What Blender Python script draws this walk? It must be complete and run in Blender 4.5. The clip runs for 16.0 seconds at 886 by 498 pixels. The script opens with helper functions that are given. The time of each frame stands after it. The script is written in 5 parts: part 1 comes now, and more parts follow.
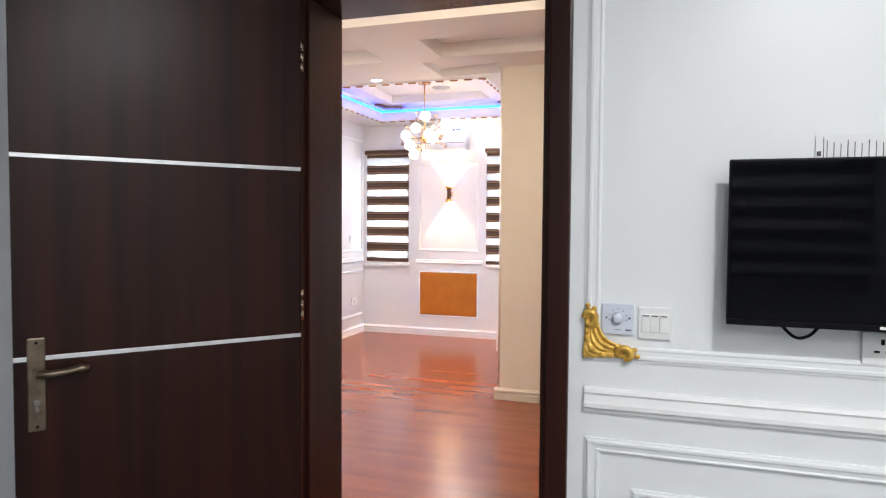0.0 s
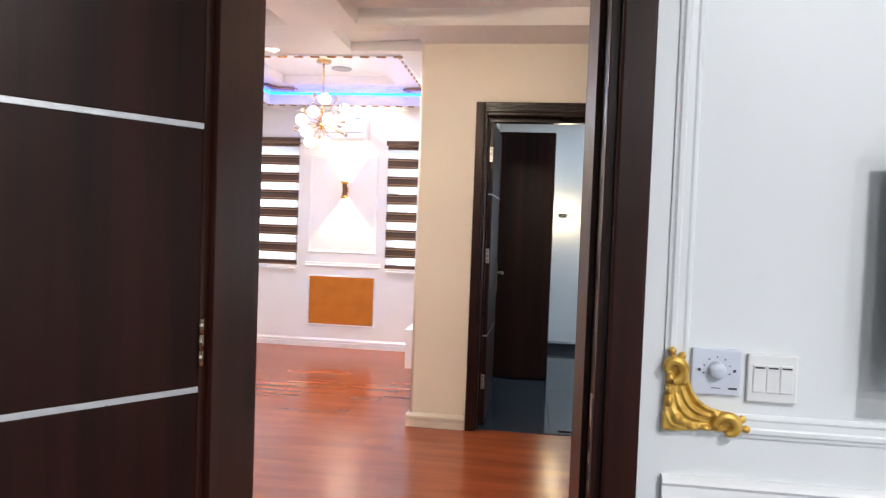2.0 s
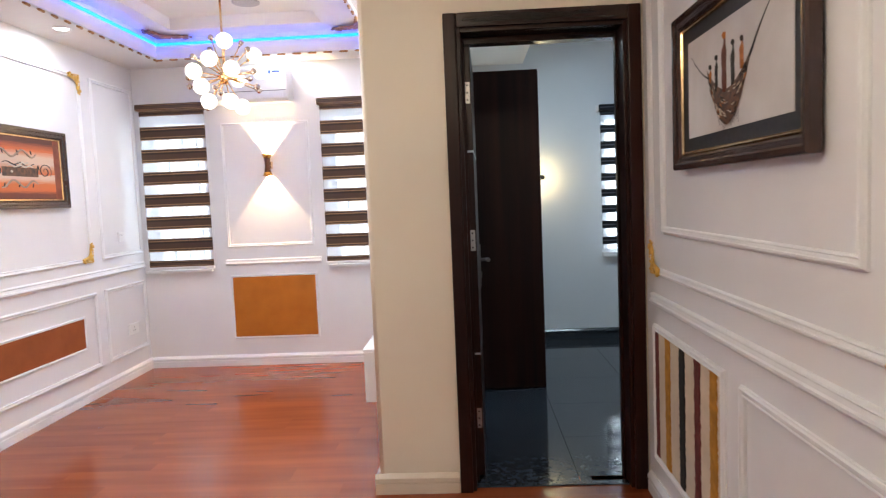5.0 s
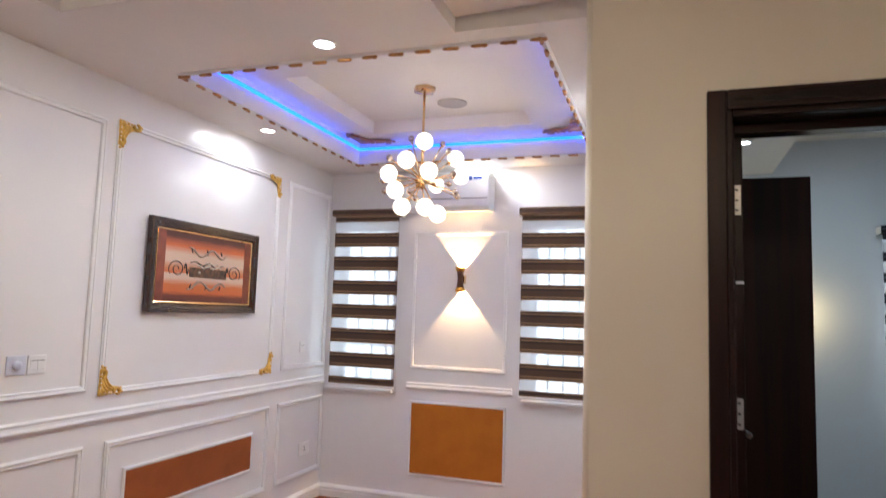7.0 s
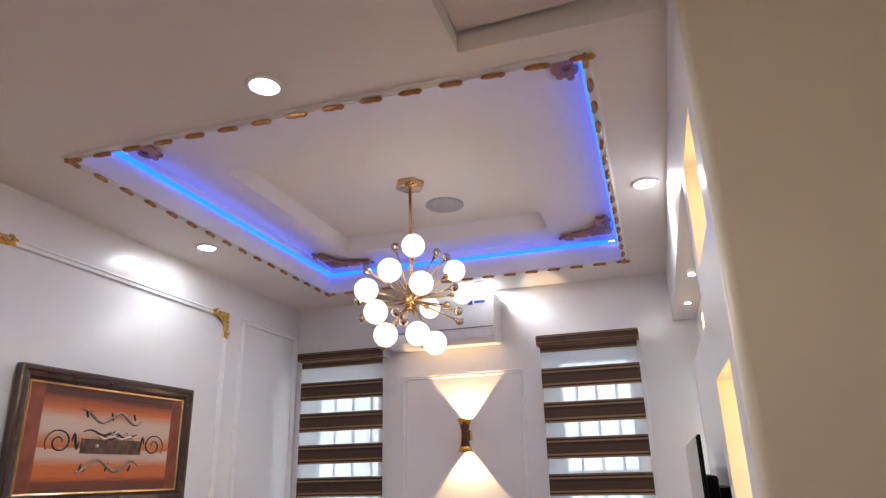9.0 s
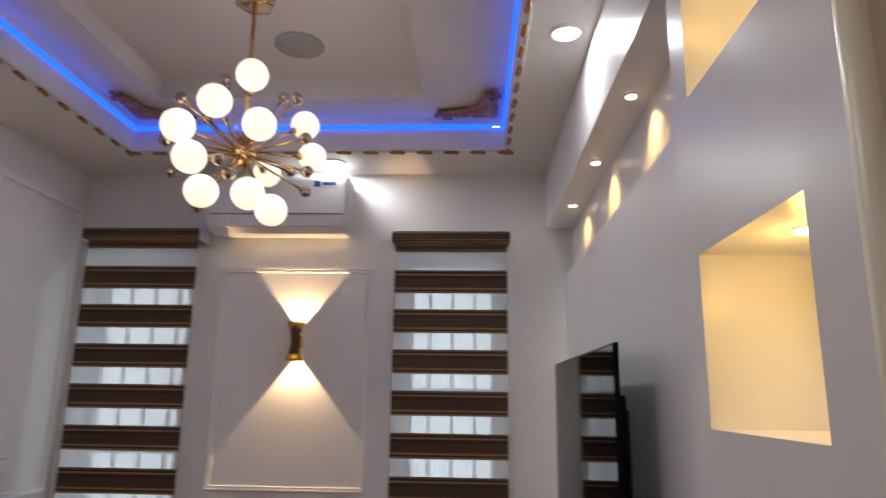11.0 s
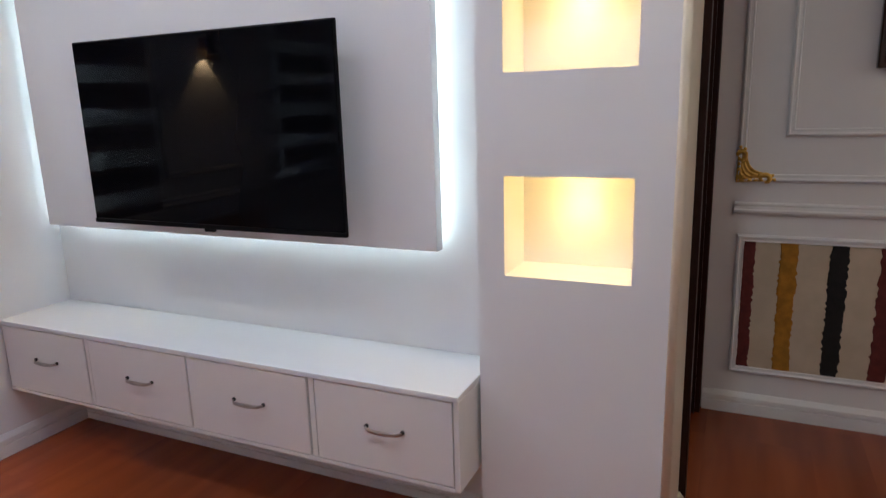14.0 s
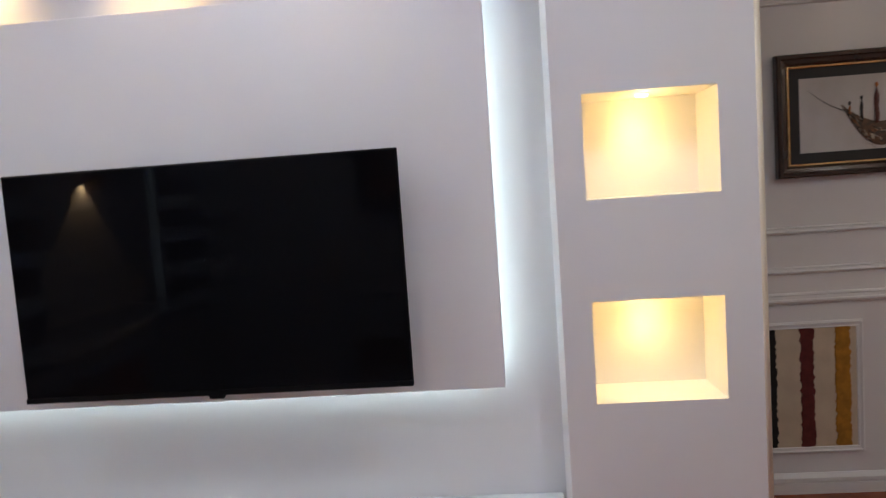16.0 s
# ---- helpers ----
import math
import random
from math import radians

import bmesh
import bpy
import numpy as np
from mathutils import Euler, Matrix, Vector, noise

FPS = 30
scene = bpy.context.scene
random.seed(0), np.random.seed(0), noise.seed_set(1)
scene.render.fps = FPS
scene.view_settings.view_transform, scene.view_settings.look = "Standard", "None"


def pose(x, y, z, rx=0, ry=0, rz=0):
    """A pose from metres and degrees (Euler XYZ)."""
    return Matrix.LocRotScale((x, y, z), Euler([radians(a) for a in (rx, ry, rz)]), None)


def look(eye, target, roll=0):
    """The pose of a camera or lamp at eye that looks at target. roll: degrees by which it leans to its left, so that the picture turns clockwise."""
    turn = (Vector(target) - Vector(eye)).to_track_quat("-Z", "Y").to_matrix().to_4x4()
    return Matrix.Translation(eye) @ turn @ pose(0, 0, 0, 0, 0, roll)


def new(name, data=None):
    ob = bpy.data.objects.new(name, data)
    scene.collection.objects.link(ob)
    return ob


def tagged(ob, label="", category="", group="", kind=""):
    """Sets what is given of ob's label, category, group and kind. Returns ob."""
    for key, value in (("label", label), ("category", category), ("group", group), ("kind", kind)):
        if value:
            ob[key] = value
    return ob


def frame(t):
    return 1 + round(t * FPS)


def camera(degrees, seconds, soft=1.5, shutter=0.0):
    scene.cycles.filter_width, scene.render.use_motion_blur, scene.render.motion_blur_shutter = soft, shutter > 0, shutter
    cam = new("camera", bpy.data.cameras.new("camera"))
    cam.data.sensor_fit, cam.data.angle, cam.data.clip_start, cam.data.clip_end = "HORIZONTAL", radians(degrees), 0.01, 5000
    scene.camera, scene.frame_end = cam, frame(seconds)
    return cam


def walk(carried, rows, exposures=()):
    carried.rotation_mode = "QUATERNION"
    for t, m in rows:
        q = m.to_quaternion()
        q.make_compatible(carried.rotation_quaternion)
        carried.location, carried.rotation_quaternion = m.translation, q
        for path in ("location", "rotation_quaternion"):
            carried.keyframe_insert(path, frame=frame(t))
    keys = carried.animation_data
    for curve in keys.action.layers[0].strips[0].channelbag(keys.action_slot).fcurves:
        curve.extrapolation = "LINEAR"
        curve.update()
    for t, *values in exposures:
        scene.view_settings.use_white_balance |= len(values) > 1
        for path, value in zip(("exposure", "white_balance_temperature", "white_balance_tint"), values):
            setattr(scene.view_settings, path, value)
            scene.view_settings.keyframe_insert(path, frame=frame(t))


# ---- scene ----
cam = camera(68.3, 16.0, soft=1.2, shutter=0.3)
PATH = [
    (0, (0.231, -0.083, 1.381), (-0.397, 1.814, 1.301), 0.4),
    (0.5, (0.163, -0.005, 1.382), (-0.397, 1.913, 1.314), 0.6),
    (1, (0.033, 0.094, 1.373), (-0.478, 2.027, 1.318), -0.4),
    (1.5, (-0.076, 0.323, 1.365), (-0.494, 2.278, 1.308), -0.3),
    (2, (-0.216, 0.522, 1.365), (-0.466, 2.505, 1.297), 2.1),
    (2.5, (-0.431, 0.691, 1.38), (-0.331, 2.685, 1.251), -2.0),
    (3, (-0.523, 0.895, 1.368), (-0.273, 2.875, 1.236), -1.6),
    (3.2, (-0.516, 1.021, 1.368), (-0.25, 3.0, 1.245), -1.3),
    (5.4, (-0.468, 2.088, 1.392), (-0.630, 4.075, 1.235), -1.2),
    (5.5, (-0.462, 2.139, 1.398), (-0.633, 4.126, 1.251), -0.6),
    (6, (-0.495, 2.329, 1.371), (-0.889, 4.287, 1.266), -1.9),
    (6.5, (-0.52, 2.549, 1.389), (-1.168, 4.441, 1.38), 0.2),
    (7, (-0.694, 2.682, 1.471), (-1.344, 4.564, 1.665), 1.8),
    (7.5, (-0.866, 2.821, 1.508), (-1.416, 4.694, 1.946), -1.8),
    (8, (-0.969, 3.053, 1.514), (-1.494, 4.894, 2.092), -1.9),
    (8.2, (-0.998, 3.169, 1.517), (-1.572, 4.952, 2.218), -0.7),
    (10.5, (-1.246, 4.222, 1.509), (-1.734, 6.101, 1.993), -4.9),
    (11, (-1.327, 4.281, 1.486), (-1.418, 6.231, 1.922), 0.8),
    (11.5, (-1.573, 4.314, 1.487), (-1.066, 6.225, 1.793), -1.6),
    (12, (-1.733, 4.449, 1.425), (-0.628, 6.11, 1.566), -1.0),
    (12.5, (-1.883, 4.6, 1.431), (-0.362, 5.899, 1.456), -0.5),
    (13, (-2.187, 4.689, 1.447), (-0.438, 5.653, 1.335), -4.7),
    (13.3, (-2.336, 4.707, 1.417), (-0.588, 5.649, 1.18), -3.2),
    (13.5, (-2.446, 4.706, 1.397), (-0.67, 5.577, 1.099), -2.7),
    (14, (-2.642, 4.757, 1.359), (-0.868, 5.574, 0.931), -1.7),
    (14.5, (-2.705, 4.983, 1.342), (-0.85, 5.567, 0.873), -1.8),
    (15, (-2.698, 5.201, 1.347), (-0.775, 5.624, 0.994), -1.3),
    (15.5, (-2.683, 5.404, 1.396), (-0.735, 5.783, 1.147), -2.3),
    (16, (-2.706, 5.604, 1.477), (-0.717, 5.75, 1.316), -4.0),
]
walk(cam, [(t, look(eye, target, roll)) for t, eye, target, roll in PATH],
     exposures=[(0, 1.36, 6500, 10.5), (3.2, 1.48, 6330, 13), (5.3, 0.86, 6330, 9), (6.5, 0.54, 6400, 10), (8.2, 0.13, 6500, 10), (10.4, -0.56, 6650, 10), (11.5, -0.95, 6780, 10), (12.5, -0.80, 6300, 8), (13.5, -0.42, 6100, 7), (14.5, 0.10, 6080, 8), (15.5, -0.06, 6180, 9), (16, -0.22, 6280, 9)])

# ---- world and light ----
def V(*a):
    return Vector(a)


world = bpy.data.worlds.new("world")
scene.world = world
world.use_nodes = True
sky = world.node_tree.nodes.new("ShaderNodeTexSky")
sky.sky_type, sky.sun_disc = "NISHITA", False
sky.sun_elevation, sky.sun_rotation = radians(50), radians(150)
world.node_tree.links.new(sky.outputs[0], world.node_tree.nodes["Background"].inputs[0])
world.node_tree.nodes["Background"].inputs[1].default_value = 0.12

sun = new("sun", bpy.data.lights.new("sun", "SUN"))
sun.data.energy, sun.data.angle, sun.data.color = 2.0, radians(2), (1, 0.95, 0.88)
sun.matrix_world = look((0, 0, 8), (-2.1, 3.0, 0))

COOL, WARM = (0.93, 0.97, 1.0), (1.0, 0.62, 0.22)


def lamp(kind, at, to, watts, colour, size=0.1, angle=60, blend=0.5):
    l = new("lamp_light", bpy.data.lights.new("lamp_light", kind))
    l.data.energy, l.data.color = watts, colour
    if kind == "AREA":
        l.data.shape, l.data.size = "DISK", size
    else:
        l.data.shadow_soft_size = size
    if kind == "SPOT":
        l.data.spot_size, l.data.spot_blend = radians(angle), blend
    l.matrix_world = look(at, to)
    return l


YF_WALL = 7.45
ZC = 2.585                                   # ceiling of the living end
DOWNLIGHTS = [(-2.06, 5.02, 9), (-3.08, 6.13, 2.6), (-1.04, 6.12, 6), (-2.0, 7.27, 10)]
for x, y, watts in DOWNLIGHTS:
    lamp("AREA", (x, y, ZC - 0.012), (x, y, 0), watts, COOL, 0.09)
# unseen hall downlights; their number, form and places are assumed
HALL_LIGHTS = [(-2.35, 4.0, 2.0), (-1.75, 2.95, 3.5)]
for x, y, watts in HALL_LIGHTS:
    lamp("AREA", (x, y, 2.69 - 0.045), (x, y, 0), watts, (1.0, 0.89, 0.75), 0.08)
HALL_FILL = V(-0.75, 2.20, 2.38)                # globe of an unseen lamp, added over the first door to brighten the hall
lamp("POINT", HALL_FILL, HALL_FILL - V(0, 0, 1), 37, (1.0, 0.82, 0.59), 0.062)
# the first room is lit, but these downlights are unseen and assumed
ROOM_LIGHTS = [(0.85, 0.05), (2.1, -1.4), (0.6, -2.3)]
for x, y in ROOM_LIGHTS:
    lamp("AREA", (x, y, 2.62 - 0.012), (x, y, 0), 15.5, (0.985, 1.0, 0.985), 0.16)
# the chandelier's hub, its opal globes and the light of five of them
HUB = V(-2.09, 6.29, 2.255)
GLOBES = [(0.076, -0.172, 0.194), (0.004, -0.262, 0.066), (-0.106, -0.248, -0.004), (0.133, -0.235, 0.003), (0.166, 0.14, 0.16), (-0.065, -0.242, -0.1), (0.187, 0.185, 0.058), (-0.002, 0.269, 0.026), (-0.043, -0.189, -0.188), (0.091, -0.168, -0.19), (0.137, -0.084, -0.217)]
for g in GLOBES[0::2][:5] + GLOBES[9:10]:
    lamp("POINT", HUB + V(*g), HUB, 2.4, (1.0, 0.83, 0.63), 0.054)
NICHES = [(0.888, 1.167), (1.44, 1.716), (1.993, 2.27)]
for z0, z1 in NICHES:
    lamp("POINT", (-0.868, 5.17, z1 - 0.055), (-0.868, 5.17, z0), 0.85, (1.0, 0.61, 0.15), 0.018)
    lamp("SPOT", (-0.868, 5.17, z1 - 0.012), (-0.846, 5.17, z0), 2.1, (1.0, 0.72, 0.33), 0.008, 122, 1.0)
TROUGH = [5.97, 6.50, 7.04]
for y in TROUGH:
    lamp("SPOT", (-0.892, y, 2.3 - 0.012), (-0.855, y, 2.1), 10.0, WARM, 0.012, 105, 1.0)
for up in (1, -1):
    z = 1.725 + up * 0.05
    lamp("SPOT", (-2.17, YF_WALL - 0.030, z), (-2.17, YF_WALL - 0.016, z + up), 30.0, (1, 0.66, 0.34), 0.004, 77, 0.05)
lamp("POINT", (0.185, 7.98, 1.54), (0.185, 8, 0), 4.0, (1, 0.78, 0.4), 0.03)
# bluish fill added to brighten the bedroom; no lamp is known here
lamp("AREA", (0.75, 6.4, 2.825), (0.75, 6.4, 0), 9.0, (0.64, 0.83, 1.0), 0.1)
lamp("AREA", (-0.24, 7.10, 2.585), (-0.24, 7.10, 0), 2.2, (0.72, 0.88, 1.0), 0.08)
for x0, x1, z0, z1, y, watts in ((-3.26, -2.74, 0.86, 2.16, YF_WALL + 0.23, 4.5), (-1.66, -1.20, 0.86, 2.16, YF_WALL + 0.23, 4.5), (0.80, 1.55, 0.80, 2.10, 8.33, 10)):
    w = lamp("AREA", ((x0 + x1) / 2, y, (z0 + z1) / 2), ((x0 + x1) / 2, 0, (z0 + z1) / 2), watts, (0.80, 0.91, 1.0))
    w.data.shape, w.data.size, w.data.size_y = "RECTANGLE", x1 - x0, z1 - z0

# ---- materials ----
def nodes_of(m):
    m.use_nodes = True
    t = m.node_tree
    return t, t.nodes["Principled BSDF"]


def mat(name, colour, rough=0.5, metal=0.0, vary=0.06, scale=6.0, bump=0.0, bump_scale=60.0, stretch=(1, 1, 1), second=None, spread=(0.35, 0.65), coat=0.0, piece=0.0, world_space=False, detail=6, rvar=0.15):
    """A surface with broad and fine variation of colour, roughness and relief."""
    m = bpy.data.materials.new(name)
    t, p = nodes_of(m)
    n, k = t.nodes, t.links
    co = n.new("ShaderNodeTexCoord")
    src = co.outputs["Object"]
    if world_space:
        src = n.new("ShaderNodeNewGeometry").outputs["Position"]
    mp = n.new("ShaderNodeMapping")
    mp.inputs["Scale"].default_value = stretch
    k.new(src, mp.inputs["Vector"])
    a = n.new("ShaderNodeTexNoise")
    a.inputs["Scale"].default_value, a.inputs["Detail"].default_value = scale, detail
    k.new(mp.outputs[0], a.inputs["Vector"])
    if piece:
        oi = n.new("ShaderNodeObjectInfo")
        ad = n.new("ShaderNodeVectorMath")
        sc = n.new("ShaderNodeVectorMath")
        sc.operation = "SCALE"
        sc.inputs[0].default_value = (13, 29, 7)
        k.new(oi.outputs["Random"], sc.inputs["Scale"])
        k.new(mp.outputs[0], ad.inputs[0])
        k.new(sc.outputs[0], ad.inputs[1])
        k.new(ad.outputs[0], a.inputs["Vector"])
    ramp = n.new("ShaderNodeValToRGB")
    dark = second or tuple(c * (1 - vary * 2) for c in colour)
    light = colour if second else tuple(min(1, c * (1 + vary)) for c in colour)
    ramp.color_ramp.elements[0].position, ramp.color_ramp.elements[1].position = spread
    ramp.color_ramp.elements[0].color, ramp.color_ramp.elements[1].color = (*dark, 1), (*light, 1)
    k.new(a.outputs["Fac"], ramp.inputs[0])
    out = ramp.outputs[0]
    if piece:
        hs = n.new("ShaderNodeHueSaturation")
        mr = n.new("ShaderNodeMapRange")
        mr.inputs[3].default_value, mr.inputs[4].default_value = 1 - piece, 1 + piece
        k.new(oi.outputs["Random"], mr.inputs[0])
        k.new(mr.outputs[0], hs.inputs["Value"])
        k.new(out, hs.inputs["Color"])
        out = hs.outputs[0]
    k.new(out, p.inputs["Base Color"])
    b = n.new("ShaderNodeTexNoise")
    b.inputs["Scale"].default_value, b.inputs["Detail"].default_value = bump_scale, 4
    k.new(mp.outputs[0], b.inputs["Vector"])
    rr = n.new("ShaderNodeMapRange")
    rr.inputs[3].default_value, rr.inputs[4].default_value = rough * (1 - rvar), min(1, rough * (1 + rvar))
    k.new(b.outputs["Fac"], rr.inputs[0])
    k.new(rr.outputs[0], p.inputs["Roughness"])
    p.inputs["Metallic"].default_value = metal
    p.inputs["Coat Weight"].default_value = coat
    p.inputs["Coat Roughness"].default_value = 0.12
    if bump:
        bp = n.new("ShaderNodeBump")
        bp.inputs["Strength"].default_value, bp.inputs["Distance"].default_value = bump, 0.002
        k.new(b.outputs["Fac"], bp.inputs["Height"])
        k.new(bp.outputs[0], p.inputs["Normal"])
    return m


def glow(name, colour, strength):
    m = bpy.data.materials.new(name)
    t, p = nodes_of(m)
    p.inputs["Base Color"].default_value = (0.8, 0.8, 0.8, 1)
    p.inputs["Emission Color"].default_value, p.inputs["Emission Strength"].default_value = (*colour, 1), strength
    return m


WHITE = mat("white_paint", (0.80, 0.79, 0.80), 0.21, vary=0.015, scale=1.5, bump=0.5, bump_scale=6, detail=3)
SATIN = mat("satin_white_paint", (0.80, 0.79, 0.80), 0.32, vary=0.015, scale=1.5, bump=0.4, bump_scale=7, detail=3)
COOLW = mat("white_gloss_paint", (0.78, 0.80, 0.82), 0.38, vary=0.015, scale=1.5, bump=0.15, bump_scale=70)
CREAM = mat("cream_paint", (0.86, 0.79, 0.655), 0.36, vary=0.02, scale=1.2, bump=0.4, bump_scale=9, detail=3)
CEIL = mat("ceiling_paint", (0.85, 0.82, 0.79), 0.6, vary=0.02, scale=1.0, bump=0.1, bump_scale=40)
TRIM = mat("trim_paint", (0.82, 0.82, 0.83), 0.32, vary=0.02, scale=4)
DARK = mat("wenge_laminate", (0.038, 0.0095, 0.0058), 0.34, second=(0.010, 0.0032, 0.0025), scale=1.7, stretch=(9, 9, 0.35), bump=0.1, bump_scale=18, spread=(0.28, 0.78))
DARKH = mat("wenge_crosspiece", (0.040, 0.017, 0.012), 0.22, second=(0.008, 0.004, 0.0035), scale=2.2, stretch=(0.5, 9, 9), bump=0.25, bump_scale=26, spread=(0.3, 0.72))
PLANK = mat("red_laminate", (0.31, 0.072, 0.022), 0.22, second=(0.205, 0.042, 0.0135), scale=1.6, stretch=(0.7, 6, 1), bump_scale=3, spread=(0.25, 0.75), piece=0.05, world_space=True, detail=2, rvar=0.05)
GRANITE = mat("dark_tile", (0.045, 0.055, 0.07), 0.07, second=(0.02, 0.026, 0.034), scale=40, bump=0.03, bump_scale=80, spread=(0.35, 0.6), piece=0.08)
GOLD = mat("gold_paint", (0.74, 0.46, 0.10), 0.40, metal=0.45, second=(0.50, 0.27, 0.04), scale=45, bump=0.3, bump_scale=120, spread=(0.3, 0.55))
BRONZE = mat("tarnished_gold", (0.50, 0.26, 0.09), 0.4, metal=0.5, second=(0.24, 0.11, 0.05), scale=40, bump=0.3, bump_scale=110)
CARVED = mat("rose_gold_carving", (0.50, 0.27, 0.16), 0.5, metal=0.25, second=(0.30, 0.15, 0.08), scale=30, bump=0.3, bump_scale=110)
BRASS = mat("polished_brass", (0.80, 0.56, 0.30), 0.16, metal=1.0, vary=0.05, scale=20)
CHROME = mat("smoked_chrome", (0.60, 0.50, 0.40), 0.08, metal=1.0, vary=0.05, scale=20)
STEEL = mat("brushed_steel", (0.30, 0.27, 0.25), 0.40, metal=1.0, vary=0.08, scale=30, stretch=(1, 1, 8))
NICKEL = mat("satin_nickel", (0.50, 0.48, 0.46), 0.36, metal=1.0, vary=0.06, scale=30)
ANTIQUE = mat("antique_brass", (0.17, 0.13, 0.095), 0.36, metal=0.9, vary=0.15, scale=30)
STRIP = mat("aluminium_inlay", (0.78, 0.78, 0.80), 0.3, metal=0.55, vary=0.04, scale=20)
ORANGE = mat("orange_suede", (0.51, 0.165, 0.013), 0.85, second=(0.45, 0.14, 0.010), scale=7, bump=0.5, bump_scale=220)
RUST = mat("rust_suede", (0.33, 0.085, 0.018), 0.85, second=(0.28, 0.07, 0.014), scale=7, bump=0.5, bump_scale=220)
LINEN = mat("cream_linen", (0.62, 0.52, 0.40), 0.85, second=(0.54, 0.45, 0.34), scale=9, bump=0.5, bump_scale=260)
MAROON = mat("maroon_felt", (0.13, 0.022, 0.02), 0.9, vary=0.12, scale=30, bump=0.6, bump_scale=200)
OCHRE = mat("ochre_felt", (0.42, 0.19, 0.018), 0.9, vary=0.12, scale=30, bump=0.6, bump_scale=200)
BLACKF = mat("black_felt", (0.012, 0.011, 0.011), 0.9, vary=0.12, scale=30, bump=0.6, bump_scale=200)
SCREEN = mat("tv_glass", (0.0025, 0.0027, 0.004), 0.05, vary=0.02, scale=3)
BEZEL = mat("black_plastic", (0.006, 0.006, 0.007), 0.38, vary=0.06, scale=30)
PLASTIC = mat("white_plastic", (0.80, 0.80, 0.80), 0.3, vary=0.02, scale=10)
GREYP = mat("blue_grey_plastic", (0.62, 0.66, 0.76), 0.3, vary=0.02, scale=10)
LAMIN = mat("white_lacquer", (0.80, 0.78, 0.775), 0.30, vary=0.01, scale=0.9, detail=2, rvar=0.03, bump_scale=5, spread=(0.2, 0.8))
LAMTOP = mat("white_worktop", (0.80, 0.81, 0.83), 0.22, vary=0.015, scale=1.2, detail=2, rvar=0.05, bump=0.3, bump_scale=4, spread=(0.2, 0.8))
# near-black that puts shade into gap strips; also dark screws and tile joints
GAP = mat("shadow_gap", (0.05, 0.045, 0.045), 0.8, vary=0.05)
FRAMEW = mat("mahogany_frame", (0.050, 0.020, 0.013), 0.26, second=(0.030, 0.012, 0.008), scale=2, stretch=(6, 6, 6), detail=2, rvar=0.05, bump_scale=5, spread=(0.15, 0.85), coat=0.3)
BLACKM = mat("black_mat_board", (0.012, 0.012, 0.014), 0.6, vary=0.05)
CANVAS = mat("pale_canvas", (0.62, 0.61, 0.61), 0.75, second=(0.50, 0.47, 0.45), scale=3, bump=0.4, bump_scale=240)
PAINTB = mat("brown_paint", (0.16, 0.075, 0.035), 0.55, second=(0.05, 0.03, 0.02), scale=35, bump=0.6, bump_scale=90)
PAINTO = mat("burnt_orange_paint", (0.45, 0.15, 0.03), 0.55, vary=0.2, scale=30, bump=0.5)
PAINTR = mat("russet_paint", (0.13, 0.034, 0.02), 0.5, vary=0.15, scale=20, bump=0.5)
SIDEBAND = mat("rust_paint", (0.25, 0.058, 0.028), 0.5, vary=0.15, scale=14, bump=0.4)
TAUPE = mat("taupe_paint", (0.36, 0.265, 0.20), 0.6, vary=0.15, scale=20)
PAINTK = mat("black_paint", (0.02, 0.017, 0.016), 0.5, vary=0.1, scale=20)
PAINTC = mat("cream_paint_stroke", (0.62, 0.55, 0.45), 0.6, vary=0.1, scale=20)
PAPER = mat("printed_paper", (0.78, 0.78, 0.80), 0.6, vary=0.02, scale=8)
INK = mat("dark_ink", (0.06, 0.06, 0.07), 0.6, vary=0.02)
LOGO = mat("blue_print", (0.03, 0.07, 0.28), 0.5, vary=0.02)
GREYM = mat("grey_mesh", (0.46, 0.45, 0.45), 0.6, vary=0.1, scale=90, bump=0.5, bump_scale=300)
GRID = mat("white_window_bar", (0.74, 0.75, 0.78), 0.4, vary=0.03, scale=10)
FACADE = mat("neighbour_render", (0.62, 0.62, 0.60), 0.9, vary=0.08, scale=1.2, bump=0.3)
JOINT = mat("laminate_joint", (0.13, 0.032, 0.013), 0.6, vary=0.1, scale=3)
ROOMTILE = mat("grey_granite_tile", (0.12, 0.125, 0.13), 0.14, second=(0.06, 0.064, 0.07), scale=35, spread=(0.35, 0.6))
GROUND = mat("concrete_yard", (0.34, 0.33, 0.31), 0.9, vary=0.15, scale=0.8, bump=0.4)


